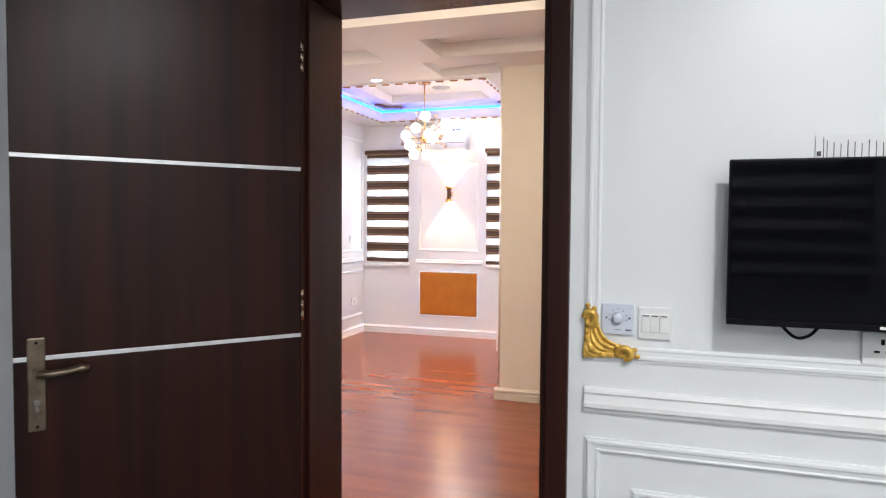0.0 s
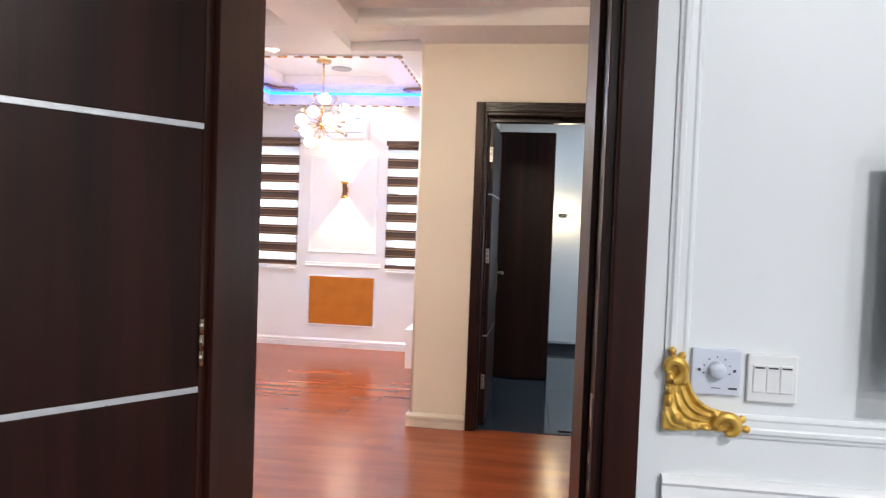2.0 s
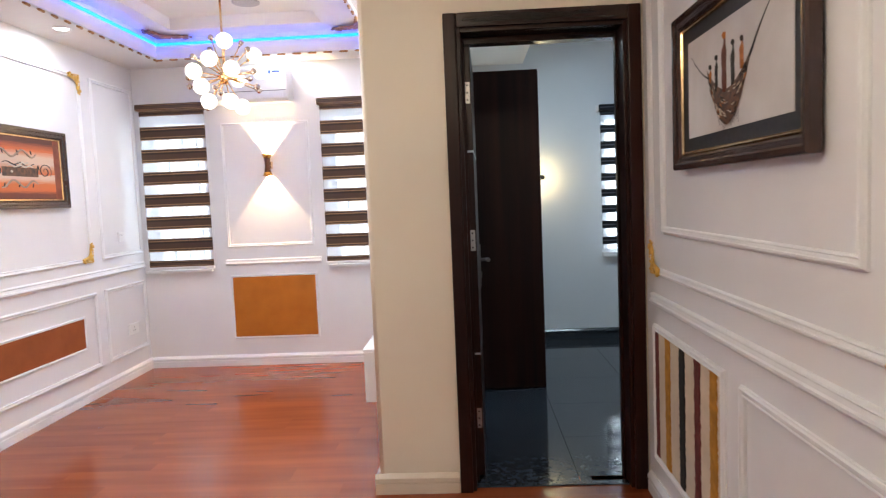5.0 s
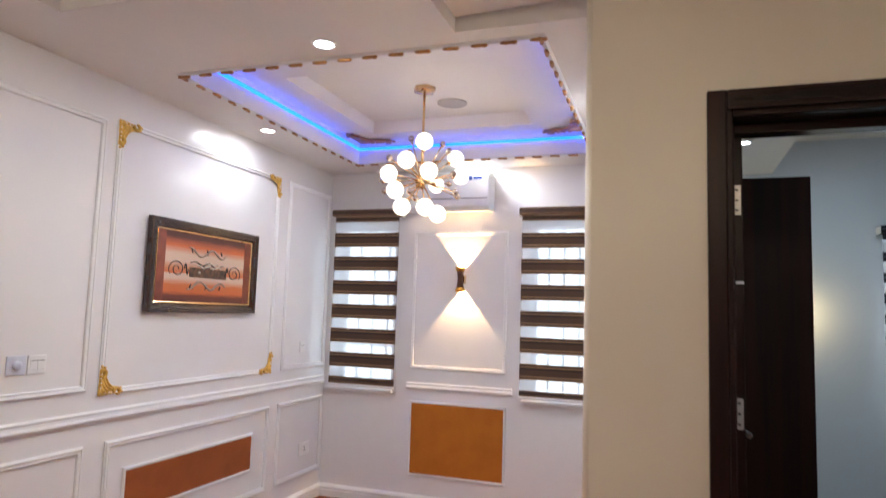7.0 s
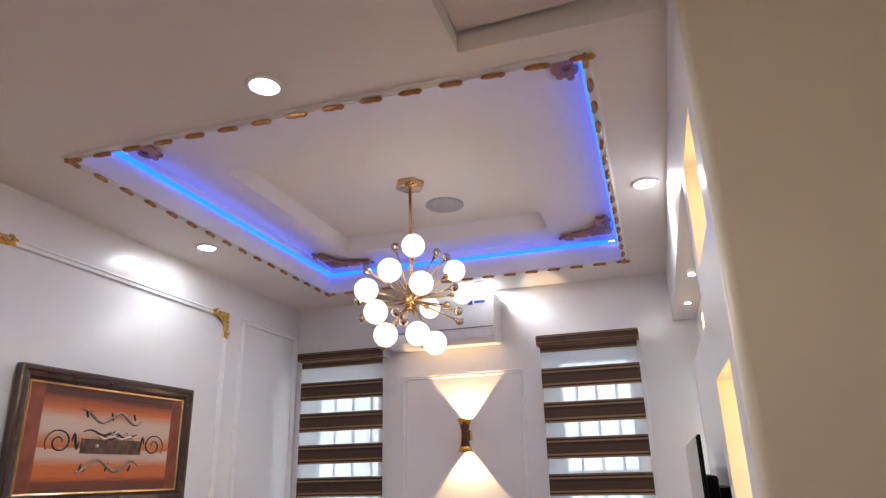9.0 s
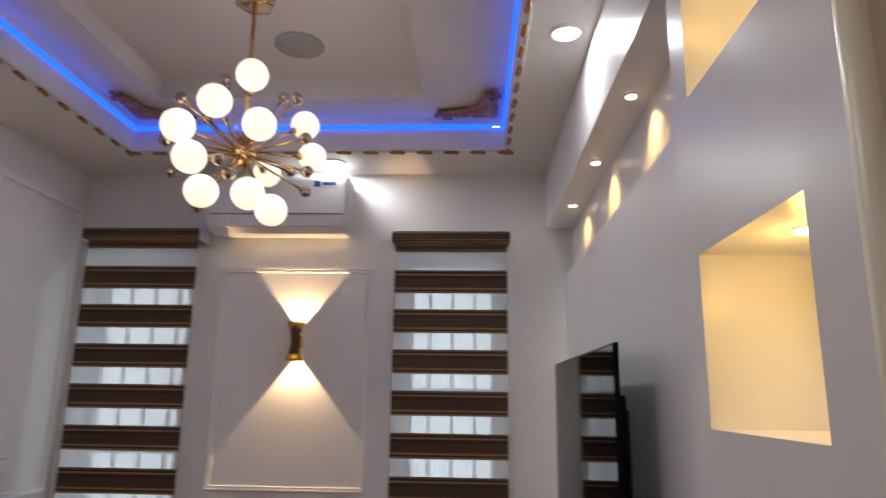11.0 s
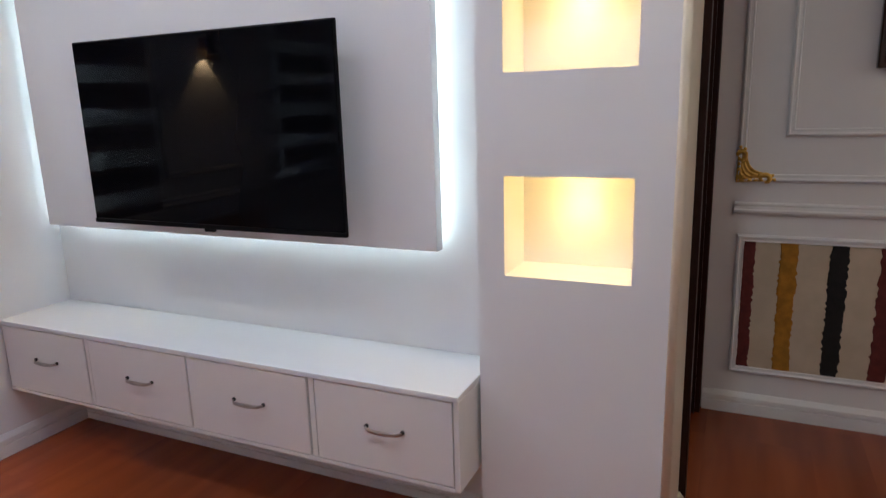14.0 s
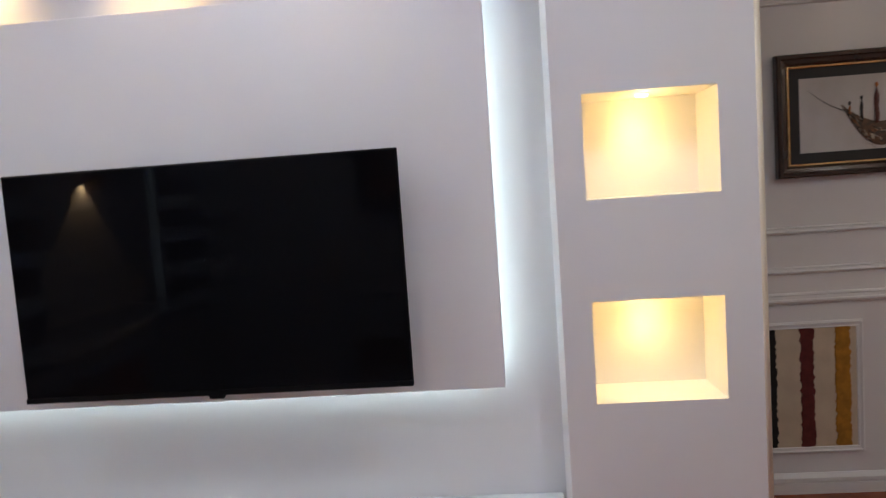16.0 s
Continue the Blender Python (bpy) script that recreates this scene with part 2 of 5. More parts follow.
def band_material(name, rows):
    """Woven zebra-blind fabric: fine lengthwise stripes across the height of one band, 0 to 1 by object z."""
    m = bpy.data.materials.new(name)
    t, p = nodes_of(m)
    n, k = t.nodes, t.links
    co, sp, rp = n.new("ShaderNodeTexCoord"), n.new("ShaderNodeSeparateXYZ"), n.new("ShaderNodeValToRGB")
    k.new(co.outputs["Generated"], sp.inputs[0])
    k.new(sp.outputs["Z"], rp.inputs[0])
    rp.color_ramp.interpolation = "CONSTANT"
    for i, (q, c) in enumerate(rows):
        e = rp.color_ramp.elements[i] if i < 2 else rp.color_ramp.elements.new(q)
        e.position, e.color = q, (*c, 1)
    w = n.new("ShaderNodeTexNoise")
    w.inputs["Scale"].default_value = 300
    mx = n.new("ShaderNodeMix")
    mx.data_type, mx.blend_type = "RGBA", "MULTIPLY"
    mx.inputs["Factor"].default_value = 0.35
    k.new(rp.outputs[0], mx.inputs["A"])
    k.new(w.outputs["Color"], mx.inputs["B"])
    k.new(mx.outputs["Result"], p.inputs["Base Color"])
    p.inputs["Roughness"].default_value = 0.85
    return m


B1, B2, B3, B4 = (0.085, 0.045, 0.028), (0.30, 0.18, 0.10), (0.045, 0.026, 0.018), (0.20, 0.12, 0.07)
BROWNBAND = band_material("brown_zebra_weave", [(0.0, B2), (0.08, B3), (0.15, B2), (0.24, B1), (0.62, B3), (0.76, B2), (0.84, B3), (0.92, B4)])
K1, K2 = (0.012, 0.013, 0.018), (0.10, 0.11, 0.14)
BLACKBAND = band_material("black_zebra_weave", [(0.0, K1), (0.42, K2), (0.58, K1)])


def sheer_material():
    m = bpy.data.materials.new("sheer_weave")
    t, p = nodes_of(m)
    n, k = t.nodes, t.links
    tr, tl, di, m1, m2 = n.new("ShaderNodeBsdfTransparent"), n.new("ShaderNodeBsdfTranslucent"), n.new("ShaderNodeBsdfDiffuse"), n.new("ShaderNodeMixShader"), n.new("ShaderNodeMixShader")
    tl.inputs[0].default_value = di.inputs[0].default_value = (0.85, 0.87, 0.9, 1)
    m1.inputs[0].default_value, m2.inputs[0].default_value = 0.5, 0.55
    k.new(tl.outputs[0], m1.inputs[1])
    k.new(di.outputs[0], m1.inputs[2])
    k.new(m1.outputs[0], m2.inputs[1])
    k.new(tr.outputs[0], m2.inputs[2])
    k.new(m2.outputs[0], n["Material Output"].inputs[0])
    return m


SHEER = sheer_material()


def glass_material():
    m = bpy.data.materials.new("window_glass")
    t, p = nodes_of(m)
    p.inputs["Base Color"].default_value = (0.93, 0.97, 0.98, 1)
    p.inputs["Transmission Weight"].default_value, p.inputs["Roughness"].default_value, p.inputs["IOR"].default_value = 1.0, 0.0, 1.1
    return m


GLASS = glass_material()
WHITE.node_tree.nodes["Principled BSDF"].inputs["Specular IOR Level"].default_value = 0.32
DARK.node_tree.nodes["Principled BSDF"].inputs["Specular IOR Level"].default_value = 0.2
DARKH.node_tree.nodes["Principled BSDF"].inputs["Specular IOR Level"].default_value = 0.3
SCREEN.node_tree.nodes["Principled BSDF"].inputs["Specular IOR Level"].default_value = 0.08
BEZEL.node_tree.nodes["Principled BSDF"].inputs["Specular IOR Level"].default_value = 0.07


def sunset_material():
    """Painted horizontal bands of brown, orange and cream on canvas."""
    m = bpy.data.materials.new("banded_oil_paint")
    t, p = nodes_of(m)
    n, k = t.nodes, t.links
    co, sp, rp, nz = n.new("ShaderNodeTexCoord"), n.new("ShaderNodeSeparateXYZ"), n.new("ShaderNodeValToRGB"), n.new("ShaderNodeTexNoise")
    mp = n.new("ShaderNodeMapping")
    mp.inputs["Scale"].default_value = (1, 2, 14)
    k.new(co.outputs["Generated"], mp.inputs[0])
    k.new(mp.outputs[0], nz.inputs["Vector"])
    nz.inputs["Scale"].default_value = 4
    k.new(co.outputs["Generated"], sp.inputs[0])
    ad = n.new("ShaderNodeMath")
    ad.operation = "MULTIPLY_ADD"
    k.new(nz.outputs["Fac"], ad.inputs[0])
    ad.inputs[1].default_value = 0.06
    ms = n.new("ShaderNodeMath")
    ms.operation = "SUBTRACT"
    k.new(sp.outputs["Z"], ms.inputs[0])
    ms.inputs[1].default_value = 0.03
    k.new(ms.outputs[0], ad.inputs[2])
    k.new(ad.outputs[0], rp.inputs[0])
    br, og, cr, pk = (0.10, 0.028, 0.018), (0.58, 0.135, 0.032), (0.62, 0.46, 0.36), (0.56, 0.23, 0.11)
    rows = [(0.0, br), (0.11, (0.17, 0.04, 0.02)), (0.16, og), (0.26, (0.60, 0.16, 0.04)), (0.35, cr), (0.41, cr), (0.418, og), (0.50, pk), (0.58, cr), (0.68, cr), (0.79, og), (0.86, (0.34, 0.08, 0.03)), (0.91, br)]
    for i, (q, c) in enumerate(rows):
        e = rp.color_ramp.elements[i] if i < 2 else rp.color_ramp.elements.new(q)
        e.position, e.color = q, (*c, 1)
    k.new(rp.outputs[0], p.inputs["Base Color"])
    p.inputs["Roughness"].default_value = 0.55
    return m


SUNSET = sunset_material()
LED_BLUE = glow("blue_led", (0.006, 0.085, 1.0), 4.6)
LED_BLUE.node_tree.nodes["Principled BSDF"].inputs["Base Color"].default_value = (0.02, 0.05, 0.4, 1)
LED_WHITE = glow("white_led", (0.80, 0.98, 0.97), 9.5)
LAMP_COOL = glow("cool_lamp_face", (0.92, 0.97, 1.0), 14.0)
LAMP_WARM = glow("warm_lamp_face", (1.0, 0.85, 0.6), 14.0)
GLOBE = glow("opal_globe", (1.0, 0.89, 0.70), 1.75)

# ---- building helpers ----
def box(bm, a, b, bevel=0.0, m=None):
    """A box from corner a to corner b, with softened edges."""
    vs = bmesh.ops.create_cube(bm, size=1)["verts"]
    for v in vs:
        v.co = Vector([(a[i] + b[i]) / 2 + v.co[i] * abs(b[i] - a[i]) for i in range(3)])
        if m is not None:
            v.co = m @ v.co
    if bevel:
        es = list({e for v in vs for e in v.link_edges})
        bmesh.ops.bevel(bm, geom=es, offset=bevel, segments=2, affect="EDGES", profile=0.6)
    return bm


def boxes(*pairs, bevel=0.0):
    bm = bmesh.new()
    for a, b in pairs:
        box(bm, a, b, bevel)
    return bm


def tube(bm, pts, radii, n=8, caps=True):
    """A round bar along pts, with a radius at each."""
    pts = [Vector(p) for p in pts]
    if not hasattr(radii, "__len__"):
        radii = [radii] * len(pts)
    rings, ref = [], None
    for i, p in enumerate(pts):
        d = (pts[min(i + 1, len(pts) - 1)] - pts[max(i - 1, 0)]).normalized()
        if ref is None:
            ref = d.orthogonal().normalized()
        ref = (ref - d * ref.dot(d)).normalized()
        side = d.cross(ref)
        rings.append([bm.verts.new(p + (ref * math.cos(k * math.tau / n) + side * math.sin(k * math.tau / n)) * radii[i]) for k in range(n)])
    for a, b in zip(rings, rings[1:]):
        for k in range(n):
            bm.faces.new((a[k], a[(k + 1) % n], b[(k + 1) % n], b[k])).smooth = True
    if caps:
        bm.faces.new(rings[0][::-1])
        bm.faces.new(rings[-1])
    return bm


def ball(bm, c, r, seg=20, rings=12, squash=(1, 1, 1)):
    vs = bmesh.ops.create_uvsphere(bm, u_segments=seg, v_segments=rings, radius=r)["verts"]
    for v in vs:
        v.co = Vector([v.co[i] * squash[i] for i in range(3)]) + Vector(c)
    for f in {f for v in vs for f in v.link_faces}:
        f.smooth = True
    return bm


def lathe(bm, centre, rows, n=24, axis="z"):
    """Rows of (radius, height) turned about an axis."""
    rings = []
    for r, h in rows:
        ring = []
        for k in range(n):
            c, s = math.cos(k * math.tau / n) * r, math.sin(k * math.tau / n) * r
            o = (c, s, h) if axis == "z" else ((h, c, s) if axis == "x" else (c, h, s))
            ring.append(bm.verts.new(Vector(centre) + Vector(o)))
        rings.append(ring)
    for a, b in zip(rings, rings[1:]):
        for k in range(n):
            bm.faces.new((a[k], a[(k + 1) % n], b[(k + 1) % n], b[k])).smooth = True
    bm.faces.new(rings[0][::-1])
    bm.faces.new(rings[-1])
    return bm


PROFILE = [(0, 0), (0, 0.5), (0.12, 0.62), (0.22, 1.0), (0.38, 1.0), (0.46, 0.72), (0.72, 0.6), (0.82, 0.82), (0.92, 0.7), (1, 0.35), (1, 0)]


def moulded_frame(bm, o, u, v, n, w, h, pw=0.032, pd=0.016):
    """A mitred frame of ornamental moulding, w by h, its outer corner at o."""
    o, u, v, n = Vector(o), Vector(u), Vector(v), Vector(n)
    loops = []
    for a, d in PROFILE:
        a, d = a * pw, d * pd
        loops.append([bm.verts.new(o + u * x + v * y + n * d) for x, y in ((a, a), (w - a, a), (w - a, h - a), (a, h - a))])
    for p, q in zip(loops, loops[1:]):
        for k in range(4):
            bm.faces.new((p[k], p[(k + 1) % 4], q[(k + 1) % 4], q[k]))
    bmesh.ops.recalc_face_normals(bm, faces=bm.faces)
    return bm


def moulded_bar(bm, o, u, v, n, length, pw, pd, profile=PROFILE):
    """A straight length of moulding along u, pw wide along v, pd proud along n."""
    o, u, v, n = Vector(o), Vector(u), Vector(v), Vector(n)
    ends = []
    for s in (0, length):
        ends.append([bm.verts.new(o + u * s + v * (a * pw) + n * (d * pd)) for a, d in profile])
    for k in range(len(profile) - 1):
        bm.faces.new((ends[0][k], ends[0][k + 1], ends[1][k + 1], ends[1][k]))
    bm.faces.new(ends[0])
    bm.faces.new(ends[1][::-1])
    bmesh.ops.recalc_face_normals(bm, faces=bm.faces)
    return bm


def mesh(name, bm, material, origin=(0, 0, 0)):
    bmesh.ops.translate(bm, verts=bm.verts, vec=-Vector(origin))
    me = bpy.data.meshes.new(name)
    bm.to_mesh(me)
    bm.free()
    me.materials.append(material)
    return me


def root_place(ob):
    p = Vector((0, 0, 0))
    while ob:
        p += ob.location
        ob = ob.parent
    return p


def thing(name, at, label, category, group=""):
    e = new(name)
    e.location = at
    e.empty_display_size = 0.1
    return tagged(e, label, category, group)


def part(name, bm, material, parent, label=""):
    """One mesh under a thing or under a part, given in the world's metres."""
    ob = new(name, mesh(name, bm, material, root_place(parent)))
    ob.parent = parent
    return tagged(ob, label)


def solo(name, bm, material, at, label, category, group=""):
    ob = new(name, mesh(name, bm, material, at))
    ob.location = at
    return tagged(ob, label, category, group)


def structure(name, bm, material, label=""):
    return tagged(new(name, mesh(name, bm, material)), label, kind="structure")


X, Y, Z = V(1, 0, 0), V(0, 1, 0), V(0, 0, 1)
XL, YF, XC, XS, YD, YA = -3.325, 7.45, -0.957, 0.31, 4.885, 1.735   # left, far, column, picture, door and first-room walls
XB = -0.785                                                          # back of the television recess
YH = 2.05                                                            # hall side of the first-room wall
TOP = 2.85

# ---- walls ----
DOOR_A = (-0.955, -0.03, 2.15)     # rough opening towards the first room
structure("wall_south", boxes(((DOOR_A[1], YA, 0), (3.2, YH, TOP)), ((-3.325, YA, 0), (DOOR_A[0], YH, TOP)), ((DOOR_A[0], YA, DOOR_A[2]), (DOOR_A[1], YH, TOP))), COOLW, "white painted wall with a doorway")
structure("wall_west", boxes(((XL - 0.2, -3.2, 0), (XL, YF + 0.2, TOP))), WHITE, "white panelled wall")
WIN_L, WIN_R, WZ = (-3.26, -2.74), (-1.66, -1.20), (0.86, 2.16)
structure("wall_north", boxes(
    ((XL, YF, 0), (WIN_L[0], YF + 0.2, TOP)), ((WIN_L[1], YF, 0), (WIN_R[0], YF + 0.2, TOP)), ((WIN_R[1], YF, 0), (XB + 0.13, YF + 0.2, TOP)),
    *[((a, YF, z0), (b, YF + 0.2, z1)) for a, b in (WIN_L, WIN_R) for z0, z1 in ((0, WZ[0]), (WZ[1], TOP))]), WHITE, "white wall with two narrow windows")
# the column, with three lit niches, and the recess behind the television
NY = (4.998, 5.345)
col = [((XC, YD + 0.018, 0), (XB + 0.01, NY[0], TOP)), ((XC, NY[1], 0), (XB + 0.01, 5.424, TOP)), ((XB + 0.01, YD + 0.018, 0), (-0.655, 5.424, TOP))]
zs = [0] + [z for p in NICHES for z in p] + [TOP]
for z0, z1 in zip(zs[0::2], zs[1::2]):
    col.append(((XC, NY[0], z0), (XB + 0.01, NY[1], z1)))
structure("wall_east", boxes(*col, ((XB, 5.424, 0), (-0.655, YF, TOP)), ((XC, 5.424, 2.3), (XB, YF, TOP)), ((-0.832, 5.424, 2.062), (XB, YF, 2.3))), SATIN, "white feature wall with three lit niches")
DOOR_B = (-0.54, 0.262, 2.165)
inner = boxes(((-0.655, YD - 0.004, 0), (DOOR_B[0], YD, TOP)), ((-0.655, YD, 0), (DOOR_B[0], YD + 0.18, TOP)), ((DOOR_B[0], YD - 0.004, DOOR_B[2]), (DOOR_B[1], YD + 0.18, TOP)), ((DOOR_B[1], YD - 0.004, 0), (XS, YD + 0.18, TOP)))
corner = [(-0.655, YD - 0.004), (-0.655, YD + 0.018), (XC, YD + 0.018)] + [(XC + 0.022 - 0.022 * math.cos(a * math.pi / 8), YD + 0.018 - 0.022 * math.sin(a * math.pi / 8)) for a in range(1, 5)]
low, high = ([inner.verts.new((x, y, z)) for x, y in corner] for z in (0, TOP))
for k in range(len(corner)):
    j = (k + 1) % len(corner)
    inner.faces.new((low[k], low[j], high[j], high[k])).smooth = 2 <= k <= 5
inner.faces.new(low), inner.faces.new(high)
bmesh.ops.recalc_face_normals(inner, faces=inner.faces)
structure("wall_inner", inner, CREAM, "cream painted wall beside the bedroom door")
structure("wall_gallery", boxes(((XS, YH, 0), (XS + 0.16, YD + 0.18, TOP))), WHITE, "white panelled wall with a picture")
# bedroom shell
structure("wall_bedroom_north", boxes(((-0.655, 8.1, 0), (0.80, 8.3, TOP)), ((1.55, 8.1, 0), (2.8, 8.3, TOP)), ((0.80, 8.1, 0), (1.55, 8.3, 0.80)), ((0.80, 8.1, 2.1), (1.55, 8.3, TOP))), COOLW, "pale blue-white bedroom wall")
structure("wall_bedroom_east", boxes(((2.6, YD + 0.18, 0), (2.8, 8.1, TOP))), COOLW)
structure("wall_bedroom_south", boxes(((XS + 0.16, YD, 0), (2.8, YD + 0.18, TOP))), COOLW)
structure("wall_bedroom_west", boxes(((-0.655, YF + 0.2, 0), (-0.655 + 0.1, 8.1, TOP))), COOLW)
# first room shell, with a window behind the walker
structure("wall_first_room", boxes(((3.0, -3.2, 0), (3.2, YA, TOP)), ((XL, -3.2, 0), (0.6, -3.0, TOP)), ((1.9, -3.2, 0), (3.0, -3.0, TOP)), ((0.6, -3.2, 0), (1.9, -3.0, 0.9)), ((0.6, -3.2, 2.2), (1.9, -3.0, TOP))), COOLW, "white walls of the first room")

# ---- ceilings ----
TX, TY = (-2.92, -1.183), (5.19, 7.095)
HATCH = (-1.495, -0.955, 4.60, 5.062)          # opening of the access hatch
IX, IY = (-2.70, -1.54), (5.72, 6.88)
structure("ceiling", boxes(
    ((XL, 4.49, ZC), (HATCH[0], YD - 0.004, 2.74)), ((HATCH[0], 4.49, ZC), (HATCH[1], HATCH[2], 2.74)), ((HATCH[1], 4.49, ZC), (XS, YD - 0.004, 2.74)),
    ((XL, YD - 0.004, ZC), (HATCH[0], TY[0], 2.74)), ((HATCH[0], HATCH[3], ZC), (XC, TY[0], 2.74)),
    ((XL, TY[0], ZC), (TX[0], TY[1], 2.74)), ((TX[1], TY[0], ZC), (XC, TY[1], 2.74)), ((XL, TY[1], ZC), (XC, YF, 2.74)),
    ((XL, 3.62, ZC), (-2.92, 4.49, 2.69)), ((-1.74, 3.62, ZC), (-1.30, 4.49, 2.69)), ((-2.92, 3.62, ZC), (-1.74, 3.85, 2.69)), ((-1.30, 3.62, ZC), (-0.40, 4.0, 2.69)),
    ((XL, YH, 2.69), (XS, 4.49, 2.85)),
    ((XL, 4.49, 2.74), (IX[0], YF, 2.83)), ((IX[1], 4.49, 2.74), (XS, YD, 2.83)), ((IX[1], YD, 2.74), (XC, YF, 2.83)), ((IX[0], 4.49, 2.74), (IX[1], IY[0], 2.83)), ((IX[0], IY[1], 2.74), (IX[1], YF, 2.83)),
    ((XL, 4.49, 2.83), (XC, YF, 2.88))), CEIL, "white stepped plaster ceiling with a recessed tray")
structure("ceiling_bedroom", boxes(((-0.655, YD + 0.18, 2.60), (0.06, 8.1, 2.84)), ((-0.655, YD + 0.18, 2.84), (2.6, 8.1, 2.94))), CEIL, "white bedroom ceiling stepped along one side")
structure("ceiling_first_room", boxes(((XL, -3.0, 2.62), (3.0, YA, 2.72))), CEIL)

# ---- floors (boards and tiles are laid at the end) ----
floor = structure("floor", boxes(((XL - 0.2, YA, -0.12), (XS + 0.16, YD + 0.06, -0.012)), ((XL - 0.2, YD + 0.06, -0.12), (XB, YF + 0.2, -0.012))), JOINT, "glossy red-brown laminate floor")
floor_bedroom = structure("floor_bedroom", boxes(((-0.655, YD + 0.06, -0.12), (2.8, 8.3, -0.012))), GAP, "polished dark granite tile floor")
# unseen floor, assumed dark so that less light bounces onto the door leaf
structure("floor_first_room", boxes(((XL - 0.2, -3.2, -0.12), (3.2, YA, 0))), ROOMTILE, "first-room floor, unseen, its polished grey granite assumed")
structure("ground", boxes(((-60, 8.3, -0.5), (60, 80, -0.3)), ((-60, -80, -0.5), (60, -3.2, -0.3)), ((-60, -3.2, -0.5), (XL - 0.2, 8.3, -0.3)), ((3.2, -3.2, -0.5), (60, 8.3, -0.3))), GROUND, "plain concrete yard outside")
structure("backdrop", boxes(((-8, 11.2, -0.3), (6, 11.5, 6.0))), FACADE, "pale rendered wall of a neighbouring building")

# ---- skirting and wall mouldings ----
SKIRT = [(0, 0), (0, 0.9), (0.52, 0.9), (0.55, 0.6), (0.6, 0.6), (0.63, 1.0), (0.8, 1.0), (0.93, 0.55), (1, 0.3), (1, 0)]


def skirting(o, u, n, length, h=0.095, d=0.020, m=TRIM):
    structure("baseboard", moulded_bar(bmesh.new(), o, u, Z, n, length, h, d, SKIRT), m, "white grooved skirting board")


skirting((XL, YH, 0), Y, X, YF - YH)
skirting((XL + 0.02, YF, 0), X, -Y, XB - XL - 0.02)
skirting((XS, YH, 0), Y, -X, YD - 0.03 - YH)
skirting((XC - 0.02, YD - 0.004, 0), X, -Y, -0.578 - XC + 0.02, m=mat("cream_skirting", (0.76, 0.68, 0.56), 0.4, vary=0.02))
skirting((XC, YD + 0.018, 0), Y, -X, 5.406 - YD)
skirting((XB, 5.424, 0), Y, -X, YF - 5.424, h=0.06)
skirting((-0.555, 8.1, 0), X, -Y, 3.1, m=mat("dark_tile_skirting", (0.03, 0.035, 0.042), 0.2, vary=0.1))
skirting((0.0, YA, 0), X, -Y, 3.0)


def frame_on(wall, a0, a1, z0, z1, pw=0.032, pd=0.016, name="trim", label="white moulded wall panel frame"):
    """A moulding frame on one of the four panelled walls between two places along it."""
    o, u, n = {"west": ((XL, a0, z0), Y, X), "gallery": ((XS, a0, z0), Y, -X), "north": ((a0, YF, z0), X, -Y), "south": ((a0, YA, z0), X, -Y)}[wall]
    return structure(name, moulded_frame(bmesh.new(), o, u, Z, n, a1 - a0, z1 - z0, pw, pd), COOLW if wall == "south" else TRIM, label)


def rail_on(wall, a0, a1, z0, z1, pd=0.022):
    o, u, n = {"west": ((XL, a0, z0), Y, X), "gallery": ((XS, a0, z0), Y, -X), "north": ((a0, YF, z0), X, -Y), "south": ((a0, YA, z0), X, -Y)}[wall]
    structure("trim", moulded_bar(bmesh.new(), o, u, Z, n, a1 - a0, z1 - z0, pd), TRIM, "white moulded dado rail")


for a in ((5.20, 6.668, 1.015, 2.395), (6.80, 7.42, 1.02, 2.40), (3.45, 5.13, 1.04, 2.375), (5.27, 6.68, 0.215, 0.785), (6.79, 7.42, 0.215, 0.788), (3.45, 5.142, 0.215, 0.785)):
    frame_on("west", *a)
frame_on("west", 5.40, 6.505, 0.385, 0.632, 0.018, 0.014)
rail_on("west", YH, YF - 0.025, 0.885, 0.945)
for a in ((3.0, 4.775, 1.02, 2.43), (3.225, 4.605, 1.20, 2.23), (3.965, 4.757, 0.19, 0.80), (3.0, 3.845, 0.19, 0.79), (2.05, 2.956, 0.19, 0.785)):
    frame_on("gallery", *a)
rail_on("gallery", 2.03, 4.775, 0.885, 0.935)
frame_on("north", -2.58, -1.822, 1.035, 2.095, 0.026, 0.014)
frame_on("north", -2.570, -1.815, 0.238, 0.792, 0.018, 0.016)
rail_on("north", -2.60, -1.77, 0.88, 0.932)
frame_on("south", 0.04, 2.6, 1.01, 2.45, 0.042, 0.008)
frame_on("south", 0.046, 2.6, 0.16, 0.796, 0.04, 0.014)
frame_on("south", 0.172, 2.5, 0.25, 0.665, 0.035, 0.013)
rail_on("south", 0.044, 2.8, 0.868, 0.934, 0.022)

solo("wall_panel", box(bmesh.new(), (XL + 0.002, 5.416, 0.40), (XL + 0.010, 6.489, 0.617), 0.002), RUST, (XL + 0.002, 5.95, 0.40), "rust-coloured suede inset panel in a wall moulding", "wall panel")
solo("wall_panel", box(bmesh.new(), (-2.553, YF - 0.012, 0.255), (-1.832, YF - 0.002, 0.776), 0.002), ORANGE, (-2.19, YF - 0.002, 0.255), "orange suede inset panel between the windows", "wall panel")

# striped linen panel
linen = thing("striped_panel", (XS - 0.002, 4.36, 0.21), "cream linen panel with ragged maroon, ochre and black stripes", "wall panel")
